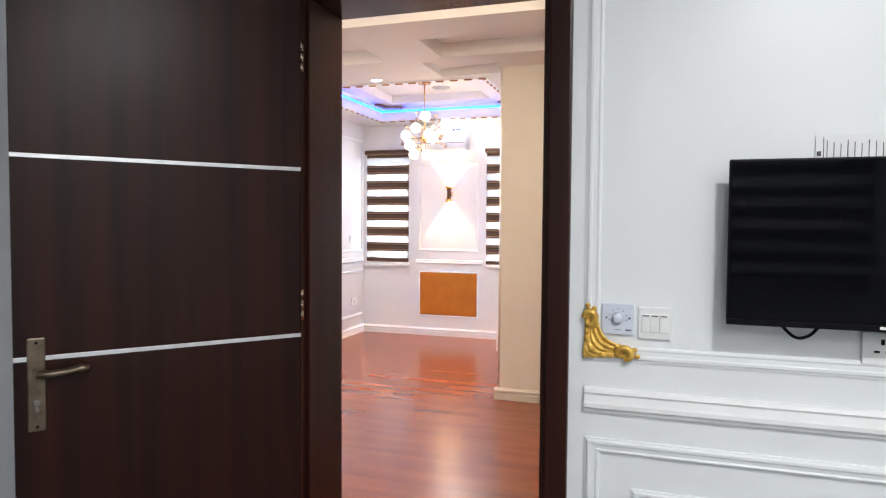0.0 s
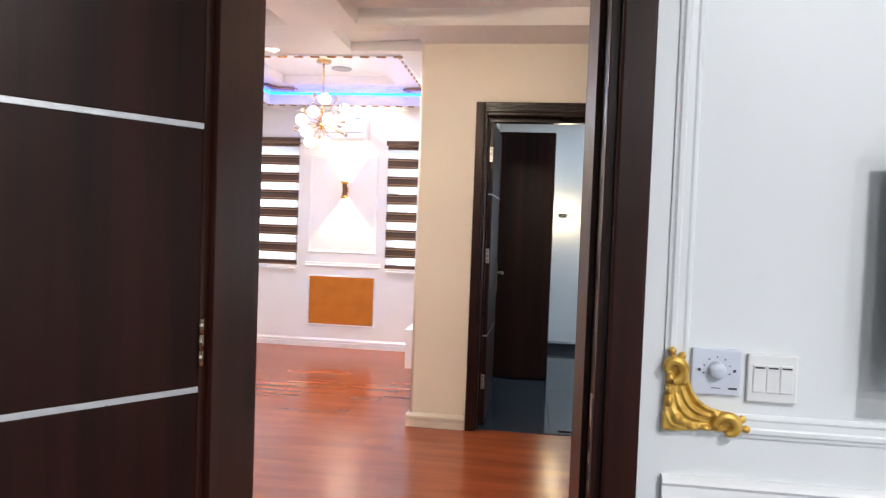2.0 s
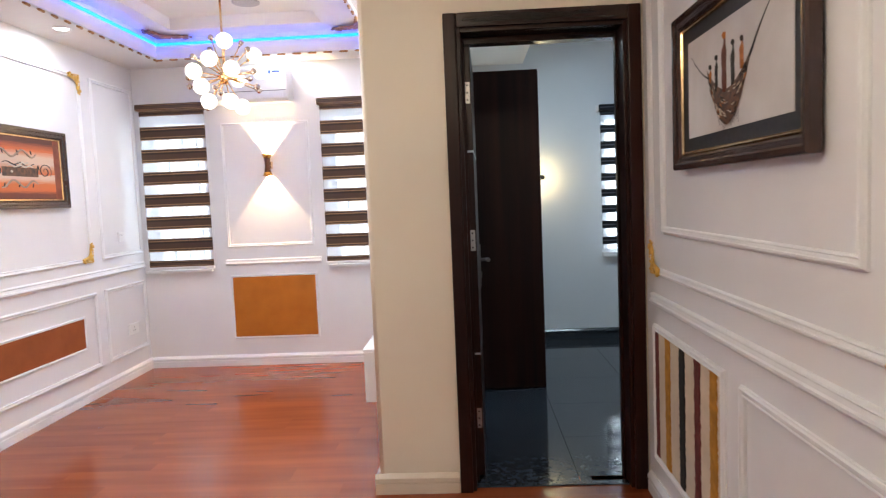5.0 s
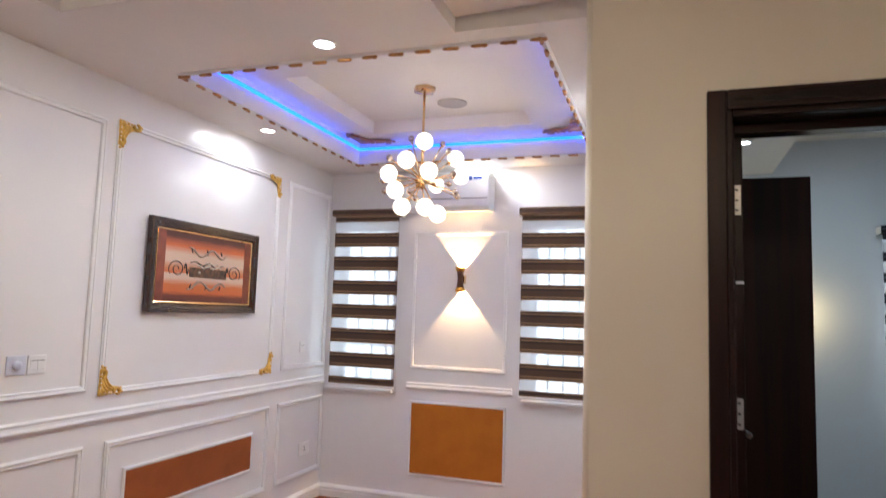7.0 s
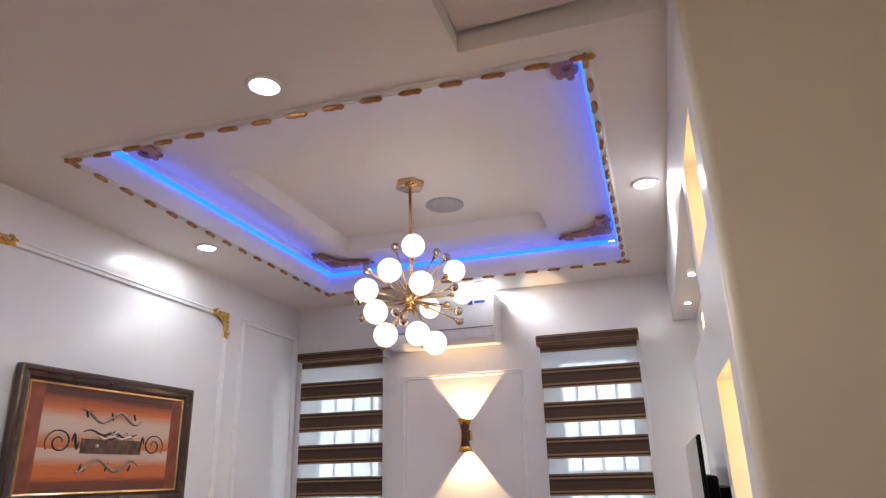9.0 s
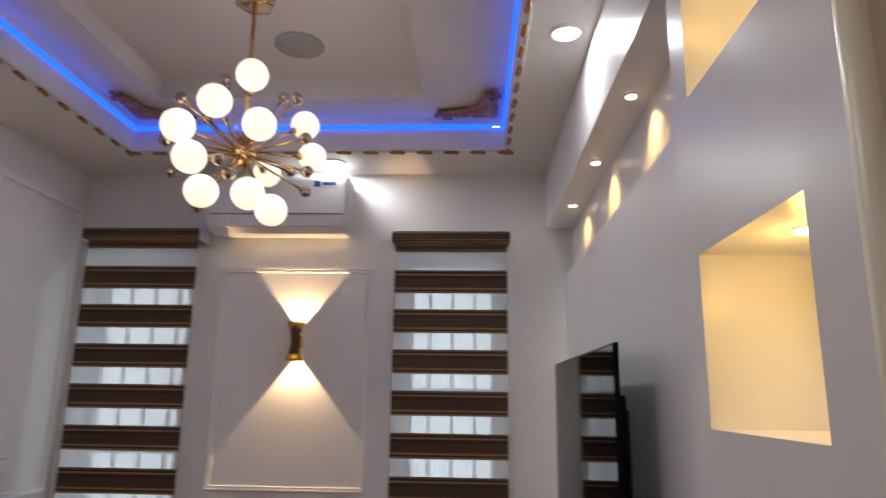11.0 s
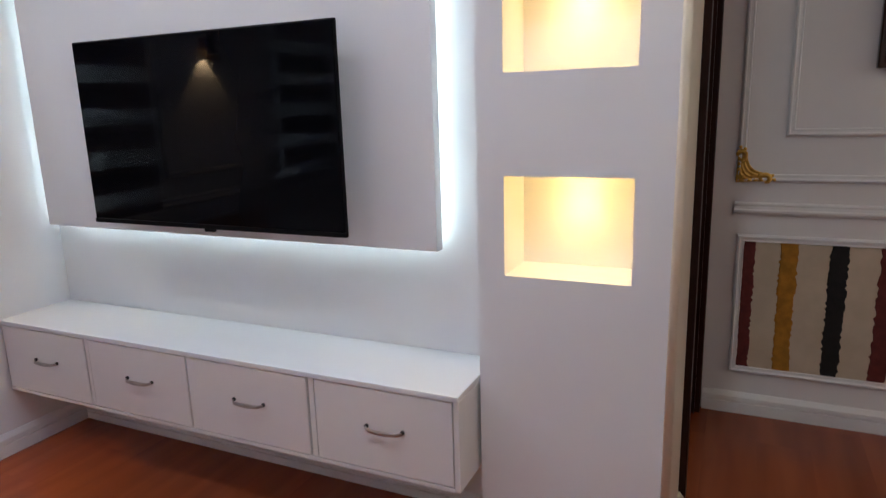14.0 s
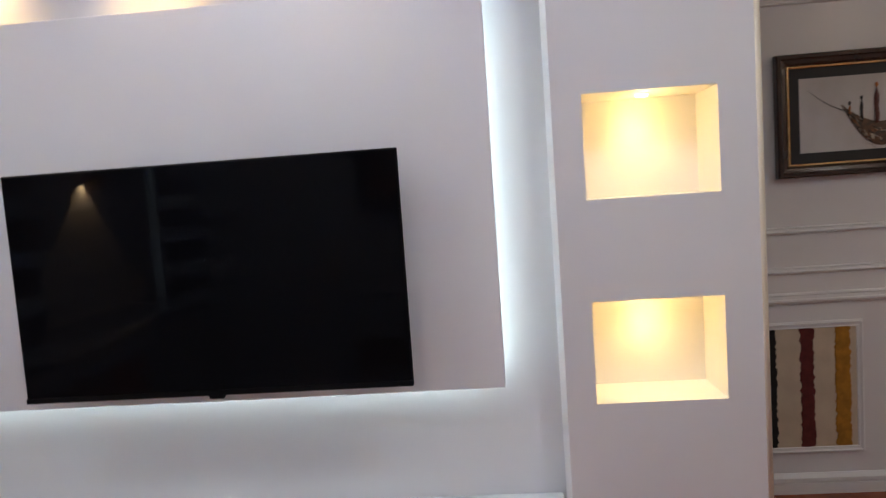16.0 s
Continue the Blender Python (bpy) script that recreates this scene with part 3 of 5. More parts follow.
part("linen", box(bmesh.new(), (XS - 0.008, 3.990, 0.214), (XS - 0.002, 4.732, 0.776), 0.001), LINEN, linen)
for (y0, y1), m in zip(((4.682, 4.730), (4.525, 4.591), (4.346, 4.412), (4.180, 4.242), (4.022, 4.089)), (MAROON, OCHRE, BLACKF, MAROON, OCHRE)):
    bm = bmesh.new()
    rows = 48
    rnd = random.Random(int(y0 * 1000))
    grid = []
    for i in range(rows + 1):
        z = 0.222 + (0.772 - 0.222) * i / rows
        a, b = y0 + rnd.uniform(-0.005, 0.005), y1 + rnd.uniform(-0.005, 0.005)
        grid.append([bm.verts.new((x, y, z)) for x, y in ((XS - 0.0075, a), (XS - 0.0115, a + 0.004), (XS - 0.0115, b - 0.004), (XS - 0.0075, b))])
    for r, s in zip(grid, grid[1:]):
        for k in range(3):
            bm.faces.new((r[k], r[k + 1], s[k + 1], s[k]))
    bm.faces.new(grid[0]), bm.faces.new(grid[-1])
    bmesh.ops.recalc_face_normals(bm, faces=bm.faces)
    part("stripe", bm, m, linen)

# ---- gilded corner ornaments ----
def scroll(bm, c, r0, r1, a0, turns, thick, n=22, lift=0.012):
    pts, rad = [], []
    for i in range(n + 1):
        f = i / n
        a, r = a0 + turns * math.tau * f, r0 + (r1 - r0) * f
        pts.append((c[0] + math.cos(a) * r, c[1] + math.sin(a) * r, lift))
        rad.append(thick * (0.55 + 0.6 * math.sin(math.pi * (0.15 + 0.8 * f))))
    tube(bm, pts, rad, 8)


def ornament(size=0.16):
    """A gilded acanthus corner in the u, v plane with legs along both axes, proud along w."""
    bm = bmesh.new()
    s = size / 0.16

    # ribs of one carved leaf, square at the heel and hollow inside
    def rib(r, p, a0, a1, thick, lift):
        pts, rad = [], []
        for i in range(25):
            f = i / 24
            a = math.radians(a0 + (a1 - a0) * f)
            pts.append((0.15 - r * math.cos(a) ** (2 / p), 0.15 - r * math.sin(a) ** (2 / p), lift + 0.005 * math.sin(math.pi * f)))
            rad.append(thick * (0.65 + 0.35 * math.sin(math.pi * f)))
        tube(bm, pts, rad, 8)

    for k in range(7):
        rib(0.108 + 0.0055 * k, 3.4 + 0.8 * k, 7, 83, 0.0052, 0.003)
    for k, (r, p) in enumerate(((0.107, 3.1), (0.116, 3.9), (0.125, 4.8), (0.134, 6.0))):
        rib(r, p, 9 + 5 * k, 81 - 5 * k, 0.0042, 0.0075)
    box(bm, (0.005, 0.005, 0), (0.040, 0.040, 0.010), 0.004)
    ball(bm, (0.030, 0.030, 0.009), 0.0105, 12, 8)
    for q in (0.060, 0.082, 0.103):
        ball(bm, (q, 0.015, 0.008), 0.0075, 10, 7, (1.3, 0.8, 1))
        ball(bm, (0.015, q, 0.008), 0.0075, 10, 7, (0.8, 1.3, 1))
    # a C scroll with beads at the end of each leg
    scroll(bm, (0.120, 0.019), 0.023, 0.010, math.pi, -0.80, 0.0090, 26)
    scroll(bm, (0.019, 0.120), 0.023, 0.010, -math.pi / 2, 0.80, 0.0090, 26)
    for a, b in ((0.145, 0.035), (0.153, 0.017), (0.098, 0.040)):
        ball(bm, (a, b, 0.008), 0.0075, 10, 7)
        ball(bm, (b, a, 0.008), 0.0075, 10, 7)
    box(bm, (0.045, 0.008, 0), (0.142, 0.038, 0.005), 0.003)
    box(bm, (0.008, 0.045, 0), (0.038, 0.142, 0.005), 0.003)
    for v in bm.verts:
        v.co *= s
    return bm


def basis(o, u, v, n):
    m = Matrix((u, v, n)).transposed().to_4x4()
    m.translation = Vector(o)
    return m


def cast(me):
    """Melts the scrolls and leaves of an ornament into one cast piece."""
    tmp = new("tmp", me)
    r = tmp.modifiers.new("cast", "REMESH")
    r.mode, r.voxel_size, r.use_smooth_shade = "VOXEL", 0.0017, True
    done = bpy.data.meshes.new_from_object(tmp.evaluated_get(bpy.context.evaluated_depsgraph_get()))
    bpy.data.objects.remove(tmp)
    return done


gilt = cast(mesh("gold_corner", ornament(0.155), GOLD))


def gold_corner(o, u, v, n, label, group):
    ob = new("gold_corner", gilt)
    ob.matrix_world = basis(o, Vector(u), Vector(v), Vector(n))
    return tagged(ob, label, "wall ornament", group)


GL = "gold-painted carved leaf corner on a white wall moulding"
for y, z, sy, sz in ((5.193, 1.008, 1, 1), (6.675, 1.008, -1, 1), (5.193, 2.402, 1, -1), (6.675, 2.402, -1, -1)):
    gold_corner((XL + 0.006, y, z), Y * sy, Z * sz, X, GL, "gold corners of the wall mouldings")
for y, z, sy, sz in ((4.782, 1.013, -1, 1), (2.993, 1.013, 1, 1), (4.782, 2.437, -1, -1), (2.993, 2.437, 1, -1)):
    gold_corner((XS - 0.006, y, z), Y * sy, Z * sz, -X, GL, "gold corners of the wall mouldings")
gold_corner((0.034, YA - 0.008, 1.012), X, Z, -Y, "bright gold carved leaf corner beside a dimmer", "gold corners of the wall mouldings")

# tray edge: gilded leaf beads and corner carvings
leafbm = bmesh.new()
ball(leafbm, (0, 0, 0), 0.5, 12, 8, (0.066, 0.021, 0.016))
ball(leafbm, (0.026, 0.003, 0), 0.5, 8, 6, (0.03, 0.018, 0.017))
leaf_mesh = mesh("gilt_leaf", leafbm, BRONZE)
tray_trim = structure("trim_tray", moulded_frame(bmesh.new(), (TX[0] - 0.03, TY[0] - 0.03, ZC), X, Y, -Z, TX[1] - TX[0] + 0.06, TY[1] - TY[0] + 0.06, 0.030, 0.010), TRIM, "white moulding with small gilded leaves round the ceiling tray")
for u, fixed, a, b in ((X, TY[0], *TX), (X, TY[1], *TX), (Y, TX[0], *TY), (Y, TX[1], *TY)):
    n = round((b - a) / 0.128)
    out = -1 if fixed in (TY[0], TX[0]) else 1
    for i in range(n + 1):
        s = a + (b - a) * i / n
        ob = new("gilt_leaf", leaf_mesh)
        ob.parent = tray_trim
        at = (s, fixed + out * 0.012, ZC - 0.014) if u is X else (fixed + out * 0.012, s, ZC - 0.014)
        ob.matrix_basis = Matrix.Translation(at) @ pose(0, 0, 0, 0, 0, 0 if u is X else 90)
for x, y, sx, sy in ((TX[0], TY[0], 1, 1), (TX[1], TY[0], -1, 1), (TX[0], TY[1], 1, -1), (TX[1], TY[1], -1, -1)):
    bm = ornament(0.30)
    for v in bm.verts:
        v.co.z *= 0.6
    bm.transform(basis((0, 0, 0), X * sx, Y * sy, -Z))
    bmesh.ops.translate(bm, verts=bm.verts, vec=(x + sx * 0.022, y + sy * 0.022, 2.732))
    bmesh.ops.recalc_face_normals(bm, faces=bm.faces)
    carving = new("ceiling_carving", cast(mesh("ceiling_carving", bm, CARVED, (x, y, 2.700))))
    carving.location = (x, y, 2.700)
    tagged(carving, "tarnished gold leaf carving at a ceiling tray corner", "ceiling ornament", "carvings of the ceiling tray")
ZL = 2.680
strip = thing("led_strip", (TX[0], TY[0], ZL), "glowing blue light strip round the ceiling tray", "led strip")
for a, b in (((TX[0], TY[0], ZL), (TX[0] + 0.014, TY[1], ZL + 0.018)), ((TX[1] - 0.014, TY[0], ZL), (TX[1], TY[1], ZL + 0.018)), ((TX[0] + 0.014, TY[0], ZL), (TX[1] - 0.014, TY[0] + 0.014, ZL + 0.018)), ((TX[0] + 0.014, TY[1] - 0.014, ZL), (TX[1] - 0.014, TY[1], ZL + 0.018))):
    part("strip_length", boxes((a, b)), LED_BLUE, strip)
for k in range(3):
    part("strip_end", ball(bmesh.new(), (TX[1] - 0.030 - 0.010 * k, TY[1] - 0.019, ZL + 0.004), 0.0032, 10, 8), LAMP_COOL, strip, "bright bare diode at the strip's end")

# ---- doors ----
def door_lining(name, x0, x1, top, y0, y1, face, step, label, crown=None, slim=0.0):
    """A dark lining with an architrave on the near side and a stop; x0, x1, top: clear opening."""
    d = tagged(new(name), label, kind="structure")
    d.location = (x0, y0, 0)
    crown = crown or top + face
    part("jamb", boxes(((x0 - step, y0 + (0.048 if slim else 0), 0), (x0, y1, top + step)), bevel=0.003), DARK, d)
    part("jamb", boxes(((x1, y0, 0), (x1 + step, y1, top + step)), bevel=0.003), DARK, d)
    part("head", boxes(((x0, y0, top), (x1, y1, top + step)), bevel=0.003), DARKH, d)
    for ya, yb in ((y0 - 0.022, y0 + 0.006), (y1 - 0.006, y1 + 0.02)):
        inner = slim if slim and ya < y0 else step * 0.5       # kept clear of the open leaf
        part("architrave", boxes(((x0 - face - (inner if slim else 0), ya, 0), (x0 - inner, yb, crown)), bevel=0.006), DARK, d)
        part("architrave", boxes(((x1 + step * 0.5, ya, 0), (x1 + face, yb, crown)), bevel=0.006), DARK, d)
        part("architrave", boxes(((x0 - step * 0.5, ya, top + step * 0.5), (x1 + step * 0.5, yb, crown)), bevel=0.006), DARKH, d)
    return d


da = door_lining("door_1", -0.872, -0.080, 2.115, YA - 0.001, YH + 0.001, 0.079, 0.035, "dark wenge door frame", slim=0.082)
part("door_stop", boxes(((-0.872, 1.815, 0), (-0.859, YH - 0.004, 2.115)), bevel=0.002), DARK, da)
part("door_stop", boxes(((-0.093, 1.815, 0), (-0.080, YH - 0.004, 2.115)), bevel=0.002), DARK, da)
part("door_stop", boxes(((-0.859, 1.815, 2.102), (-0.093, YH - 0.004, 2.115)), bevel=0.002), DARKH, da)
strike = part("strike_plate", boxes(((-0.0825, 1.745, 0.88), (-0.0785, 1.778, 1.06)), bevel=0.001), STEEL, da, "steel strike plate")
for z0, z1 in ((0.90, 0.93), (0.955, 1.0)):
    part("bolt_hole", boxes(((-0.0835, 1.753, z0), (-0.0815, 1.770, z1))), BEZEL, strike)
db = door_lining("door_2", -0.498, 0.222, 2.118, YD - 0.004, YD + 0.181, 0.076, 0.034, "dark wenge bedroom door frame", 2.2)
part("door_stop", boxes(((-0.498, YD + 0.10, 0), (-0.485, YD + 0.135, 2.118)), bevel=0.002), DARK, db)
part("door_stop", boxes(((0.209, YD + 0.10, 0), (0.222, YD + 0.135, 2.118)), bevel=0.002), DARK, db)
part("door_stop", boxes(((-0.485, YD + 0.10, 2.088), (0.209, YD + 0.17, 2.118)), bevel=0.002), DARKH, db)
part("threshold", boxes(((-0.498, YD + 0.03, -0.002), (0.222, YD + 0.075, 0.006)), bevel=0.002), GRANITE, db, "dark stone threshold")


def lever_set(leaf, m, side, metal):
    """A long back plate, a scrolled lever and a key cylinder, on the leaf's plane given by m: x along the leaf, y out of it."""
    def place(bm):
        bm.transform(m)
        bmesh.ops.recalc_face_normals(bm, faces=bm.faces)
        return bm
    plate = bmesh.new()
    box(plate, (-0.021, 0, -0.125), (0.021, 0.007, 0.125), 0.004)
    plate = part("back_plate", place(plate), metal, leaf, "antique brass lock plate")
    b = bmesh.new()
    tube(b, [(0, 0, 0.035), (0, 0.045, 0.035)], 0.010, 12)
    tube(b, [(0, 0.045, 0.035), (side * 0.03, 0.050, 0.033), (side * 0.07, 0.048, 0.036), (side * 0.105, 0.050, 0.042), (side * 0.122, 0.050, 0.040)], [0.012, 0.011, 0.0095, 0.013, 0.009], 10)
    part("lever", place(b), metal, plate)
    b = bmesh.new()
    lathe(b, (0, 0, -0.047), [(0.0095, 0.004), (0.0095, 0.012), (0.007, 0.013)], 14, "y")
    box(b, (-0.0045, 0.004, -0.072), (0.0045, 0.011, -0.05), 0.001)
    part("key_cylinder", place(b), STEEL, plate)
    for z in (-0.112, 0.112):
        part("screw", place(lathe(bmesh.new(), (0, 0, z), [(0.004, 0.006), (0.004, 0.0085), (0.002, 0.009)], 10, "y")), BEZEL, plate)


# first door: swung wide into the first room
hinge = Vector((-0.868, 1.778, 0))
tip = Vector((-1.362, 1.168, 0))
along = (tip - hinge).normalized()
out = Vector((-along.y, along.x, 0))
if out.y > 0:
    out = -out
LA = basis(hinge, along, out, Z)
leaf_w = (tip - hinge).length
leaf = thing("door_leaf", hinge, "open dark wenge door leaf with two pale metal inlay strips", "door")


def leaf_part(name, a, b, bevel, m, label=""):
    bm = box(bmesh.new(), a, b, bevel)
    bm.transform(LA)
    bmesh.ops.recalc_face_normals(bm, faces=bm.faces)
    return part(name, bm, m, leaf, label)


cuts = [0.008, 1.014, 1.550, 2.085]
for z0, z1 in zip(cuts, cuts[1:]):
    leaf_part("panel", (0.004, -0.04, z0 + (0.006 if z0 > 0.1 else 0)), (leaf_w, 0, z1 - (0.006 if z1 < 2 else 0)), 0.002, DARK)
for z in cuts[1:3]:
    leaf_part("inlay_strip", (0.002, -0.039, z - 0.006), (leaf_w, 0.0012, z + 0.006), 0.001, STRIP, "pale aluminium inlay strip")
lever_set(leaf, LA @ Matrix.Translation((leaf_w - 0.052, 0, 0.945)), -1, ANTIQUE)
for z in (0.30, 1.112, 1.907):
    b = bmesh.new()
    for k in range(3):
        tube(b, [hinge + Vector((0.004, -0.004, z - 0.048 + 0.033 * k)), hinge + Vector((0.004, -0.004, z - 0.017 + 0.033 * k))], 0.0055, 10)
    part("hinge", b, CHROME, leaf, "bright steel butt hinge")

# bedroom door leaf, standing open into the bedroom
hb = Vector((-0.456, YD + 0.150, 0))
LB = basis(hb, V(0.03, 1, 0).normalized(), V(1, -0.03, 0).normalized(), Z)
leaf2 = thing("door_leaf", hb, "open dark wenge bedroom door leaf", "door")
lcuts = [0.008, 0.62, 1.60, 2.10]
for z0, z1 in zip(lcuts, lcuts[1:]):
    bm = box(bmesh.new(), (0.0, -0.04, z0 + (0.005 if z0 > 0.1 else 0)), (0.70, 0, z1 - (0.005 if z1 < 2 else 0)), 0.002)
    bm.transform(LB)
    bmesh.ops.recalc_face_normals(bm, faces=bm.faces)
    part("panel", bm, DARK, leaf2)
for z in lcuts[1:3]:
    bm = box(bmesh.new(), (0.001, -0.039, z - 0.005), (0.699, 0.001, z + 0.005), 0.001)
    bm.transform(LB)
    bmesh.ops.recalc_face_normals(bm, faces=bm.faces)
    part("inlay_strip", bm, STRIP, leaf2, "pale aluminium inlay strip")
lever_set(leaf2, LB @ Matrix.Translation((0.645, 0, 0.985)), -1, STEEL)
for z in (0.30, 1.175, 1.875):
    b = boxes(((-0.493, hb.y - 0.004, z - 0.05), (-0.462, hb.y - 0.0005, z + 0.05)), bevel=0.001)
    for k in range(3):
        tube(b, [(-0.494, hb.y - 0.006, z - 0.048 + 0.033 * k), (-0.494, hb.y - 0.006, z - 0.017 + 0.033 * k)], 0.006, 8)
    h = part("hinge", b, NICKEL, leaf2, "bright steel butt hinge")
    for dz in (-0.034, 0.0, 0.034):
        part("screw", boxes(((-0.479, hb.y - 0.0052, z + dz - 0.004), (-0.471, hb.y - 0.0036, z + dz + 0.004))), GAP, h)

# ---- windows and zebra blinds ----
def window(name, x0, x1, z0, z1, y, depth, columns, rows, label):
    w = tagged(new(name), label, kind="structure")
    w.location = (x0, y, z0)
    ym = y + depth * 0.65
    f = 0.035
    bm = boxes(((x0, ym, z0), (x0 + f, ym + 0.05, z1)), ((x1 - f, ym, z0), (x1, ym + 0.05, z1)), ((x0 + f, ym, z0), (x1 - f, ym + 0.05, z0 + f)), ((x0 + f, ym, z1 - f), (x1 - f, ym + 0.05, z1)), bevel=0.003)
    fr = part("window_frame", bm, GRID, w)
    for i in range(1, columns):
        x = x0 + (x1 - x0) * i / columns
        part("burglar_bar", boxes(((x - 0.008, ym + 0.055, z0), (x + 0.008, ym + 0.071, z1)), bevel=0.002), GRID, fr)
    for i in range(1, rows):
        z = z0 + (z1 - z0) * i / rows
        part("burglar_bar", boxes(((x0, ym + 0.072, z - 0.008), (x1, ym + 0.086, z + 0.008)), bevel=0.002), GRID, fr)
    g = part("pane", boxes(((x0 + f, ym + 0.022, z0 + f), (x1 - f, ym + 0.028, z1 - f))), GLASS, w, "clear window glass")
    g.visible_shadow = False
    part("window_sill", box(bmesh.new(), (x0 - 0.04, y - 0.035, z0 - 0.025), (x1 + 0.02, y + depth * 0.6, z0), 0.006), TRIM, w)
    return w


window("window_1", *WIN_L, *WZ, YF, 0.2, 4, 4, "narrow window with white burglar bars")
window("window_2", *WIN_R, *WZ, YF, 0.2, 4, 4, "narrow window with white burglar bars")
window("window_3", 0.80, 1.55, 0.80, 2.1, 8.1, 0.2, 4, 4, "bedroom window with white burglar bars")


window("window_4", 0.6, 1.9, 0.9, 2.2, -3.0, -0.2, 6, 4, "first-room window with white burglar bars")


def blind(x0, x1, ztop, zbot, y, pitch, dark, m, label):
    b = thing("zebra_blind", ((x0 + x1) / 2, y, zbot), label, "window blind", "zebra blinds")
    rail = bmesh.new()
    box(rail, (x0 - 0.005, y - 0.045, ztop - 0.055), (x1 + 0.005, y + 0.085, ztop), 0.012)
    part("headrail", rail, m, b)
    part("end_cap", boxes(((x1 + 0.005, y - 0.04, ztop - 0.06), (x1 + 0.010, y + 0.08, ztop - 0.004)), bevel=0.002), PLASTIC, b)
    part("end_cap", boxes(((x0 - 0.010, y - 0.04, ztop - 0.06), (x0 - 0.005, y + 0.08, ztop - 0.004)), bevel=0.002), PLASTIC, b)
    part("roll_band", boxes(((x0 + 0.012, y - 0.006, ztop - 0.096), (x1 - 0.012, y - 0.002, ztop - 0.058))), m, b)
    z = ztop - 0.185
    light_top = ztop - 0.096
    while z > zbot + 0.02:
        part("sheer_band", boxes(((x0 + 0.012, y - 0.0006, z), (x1 - 0.012, y + 0.0006, light_top))), SHEER, b, "sheer white band")
        low = max(z - dark, zbot + 0.022)
        part("dark_band", boxes(((x0 + 0.010, y - 0.004, low), (x1 - 0.010, y - 0.001, z))), m, b)
        light_top, z = low, z - pitch
    if light_top > zbot + 0.03:
        part("sheer_band", boxes(((x0 + 0.012, y - 0.0006, zbot + 0.022), (x1 - 0.012, y + 0.0006, light_top))), SHEER, b, "sheer white band")
    part("bottom_rail", box(bmesh.new(), (x0 + 0.008, y - 0.012, zbot), (x1 - 0.008, y + 0.010, zbot + 0.022), 0.005), PLASTIC, b)
    c = bmesh.new()
    for dx in (0.0, 0.018):
        tube(c, [(x1 + 0.004 + dx * 0.3, y - 0.02 + dx, ztop - 0.04), (x1 + 0.004 + dx * 0.3, y - 0.02 + dx, zbot - 0.02)], 0.0016, 6)
    part("pull_chain", c, PLASTIC, b)
    return b


blind(-3.245, -2.665, 2.268, 0.872, 7.362, 0.189, 0.112, BROWNBAND, "brown and sheer striped zebra blind, half open")
blind(-1.712, -1.152, 2.255, 0.872, 7.362, 0.189, 0.112, BROWNBAND, "brown and sheer striped zebra blind, half open")
blind(0.735, 1.60, 2.18, 0.80, 8.03, 0.147, 0.070, BLACKBAND, "black and sheer striped zebra blind in the bedroom")

blind(0.56, 1.94, 2.29, 0.885, -2.925, 0.189, 0.105, BLACKBAND, "black and sheer striped zebra blind in the first room")

# ---- downlights, speaker ----
def downlight(x, y, z, r, label, face=LAMP_COOL, rim=PLASTIC, group="ceiling downlights"):
    d = thing("downlight", (x, y, z), label, "ceiling light", group)
    b = bmesh.new()
    lip = 0.003 if r < 0.03 else 0.008
    lathe(b, (x, y, z), [(r, 0.0), (r, -lip / 2), (r * 0.9, -lip), (r * 0.78, -lip), (r * 0.76, -0.002), (r * 0.75, 0.0)], 28)
    part("rim", b, rim, d)
    b = bmesh.new()
    drop = 0.001 if r < 0.03 else 0.0            # small spotlights have a domed lens
    lathe(b, (x, y, z), [(r * 0.75, -0.0022), (r * 0.75, -0.0055 - drop), (r * 0.4, -0.0065 - drop)], 28)
    part("lens", b, face, d, "glowing round lens")


for x, y, watts in DOWNLIGHTS:
    downlight(x, y, ZC, 0.055, "round white recessed downlight, switched on")
for x, y, watts in HALL_LIGHTS:
    downlight(x, y, 2.69, 0.055, "assumed round white recessed downlight in the hall ceiling, unseen")
for x, y in ROOM_LIGHTS:
    downlight(x, y, 2.62, 0.09, "assumed round white recessed downlight in the first room, unseen")
# the first fixture is made up for the bedroom fill, the second is real
for x, y, z in ((0.75, 6.4, 2.84), (-0.24, 7.10, 2.60)):
    downlight(x, y, z, 0.055, "round white recessed bedroom downlight; the one clear of the wardrobe is added")
for z0, z1 in NICHES:
    downlight(-0.868, 5.17, z1, 0.021, "small warm spotlight in a wall niche", LAMP_WARM, PLASTIC, "niche spotlights")
for y in TROUGH:
    downlight(-0.892, y, 2.3, 0.019, "small warm spotlight above the television panel", LAMP_WARM, STEEL, "spotlights over the television")
b = bmesh.new()
lathe(b, (-2.015, 6.60, 2.83), [(0.097, 0), (0.097, -0.006), (0.090, -0.009), (0.03, -0.011)], 36)
solo("ceiling_speaker", b, GREYM, (-2.015, 6.60, 2.83), "round grey mesh ceiling speaker", "speaker")

# ceiling hatch, its cover hanging slightly open
h = tagged(new("ceiling_hatch"), "white ceiling access hatch, its cover sitting crooked", "ceiling hatch")
h.location = (-1.225, 4.83, 2.64)
b = boxes(((HATCH[0] + 0.002, HATCH[2] + 0.003, 2.642), (HATCH[1] - 0.003, HATCH[3] - 0.010, 2.656)), bevel=0.002)
for v in b.verts:
    v.co.z += 0.022 * (v.co.x - HATCH[0]) / (HATCH[1] - HATCH[0])
part("cover", b, CEIL, h)
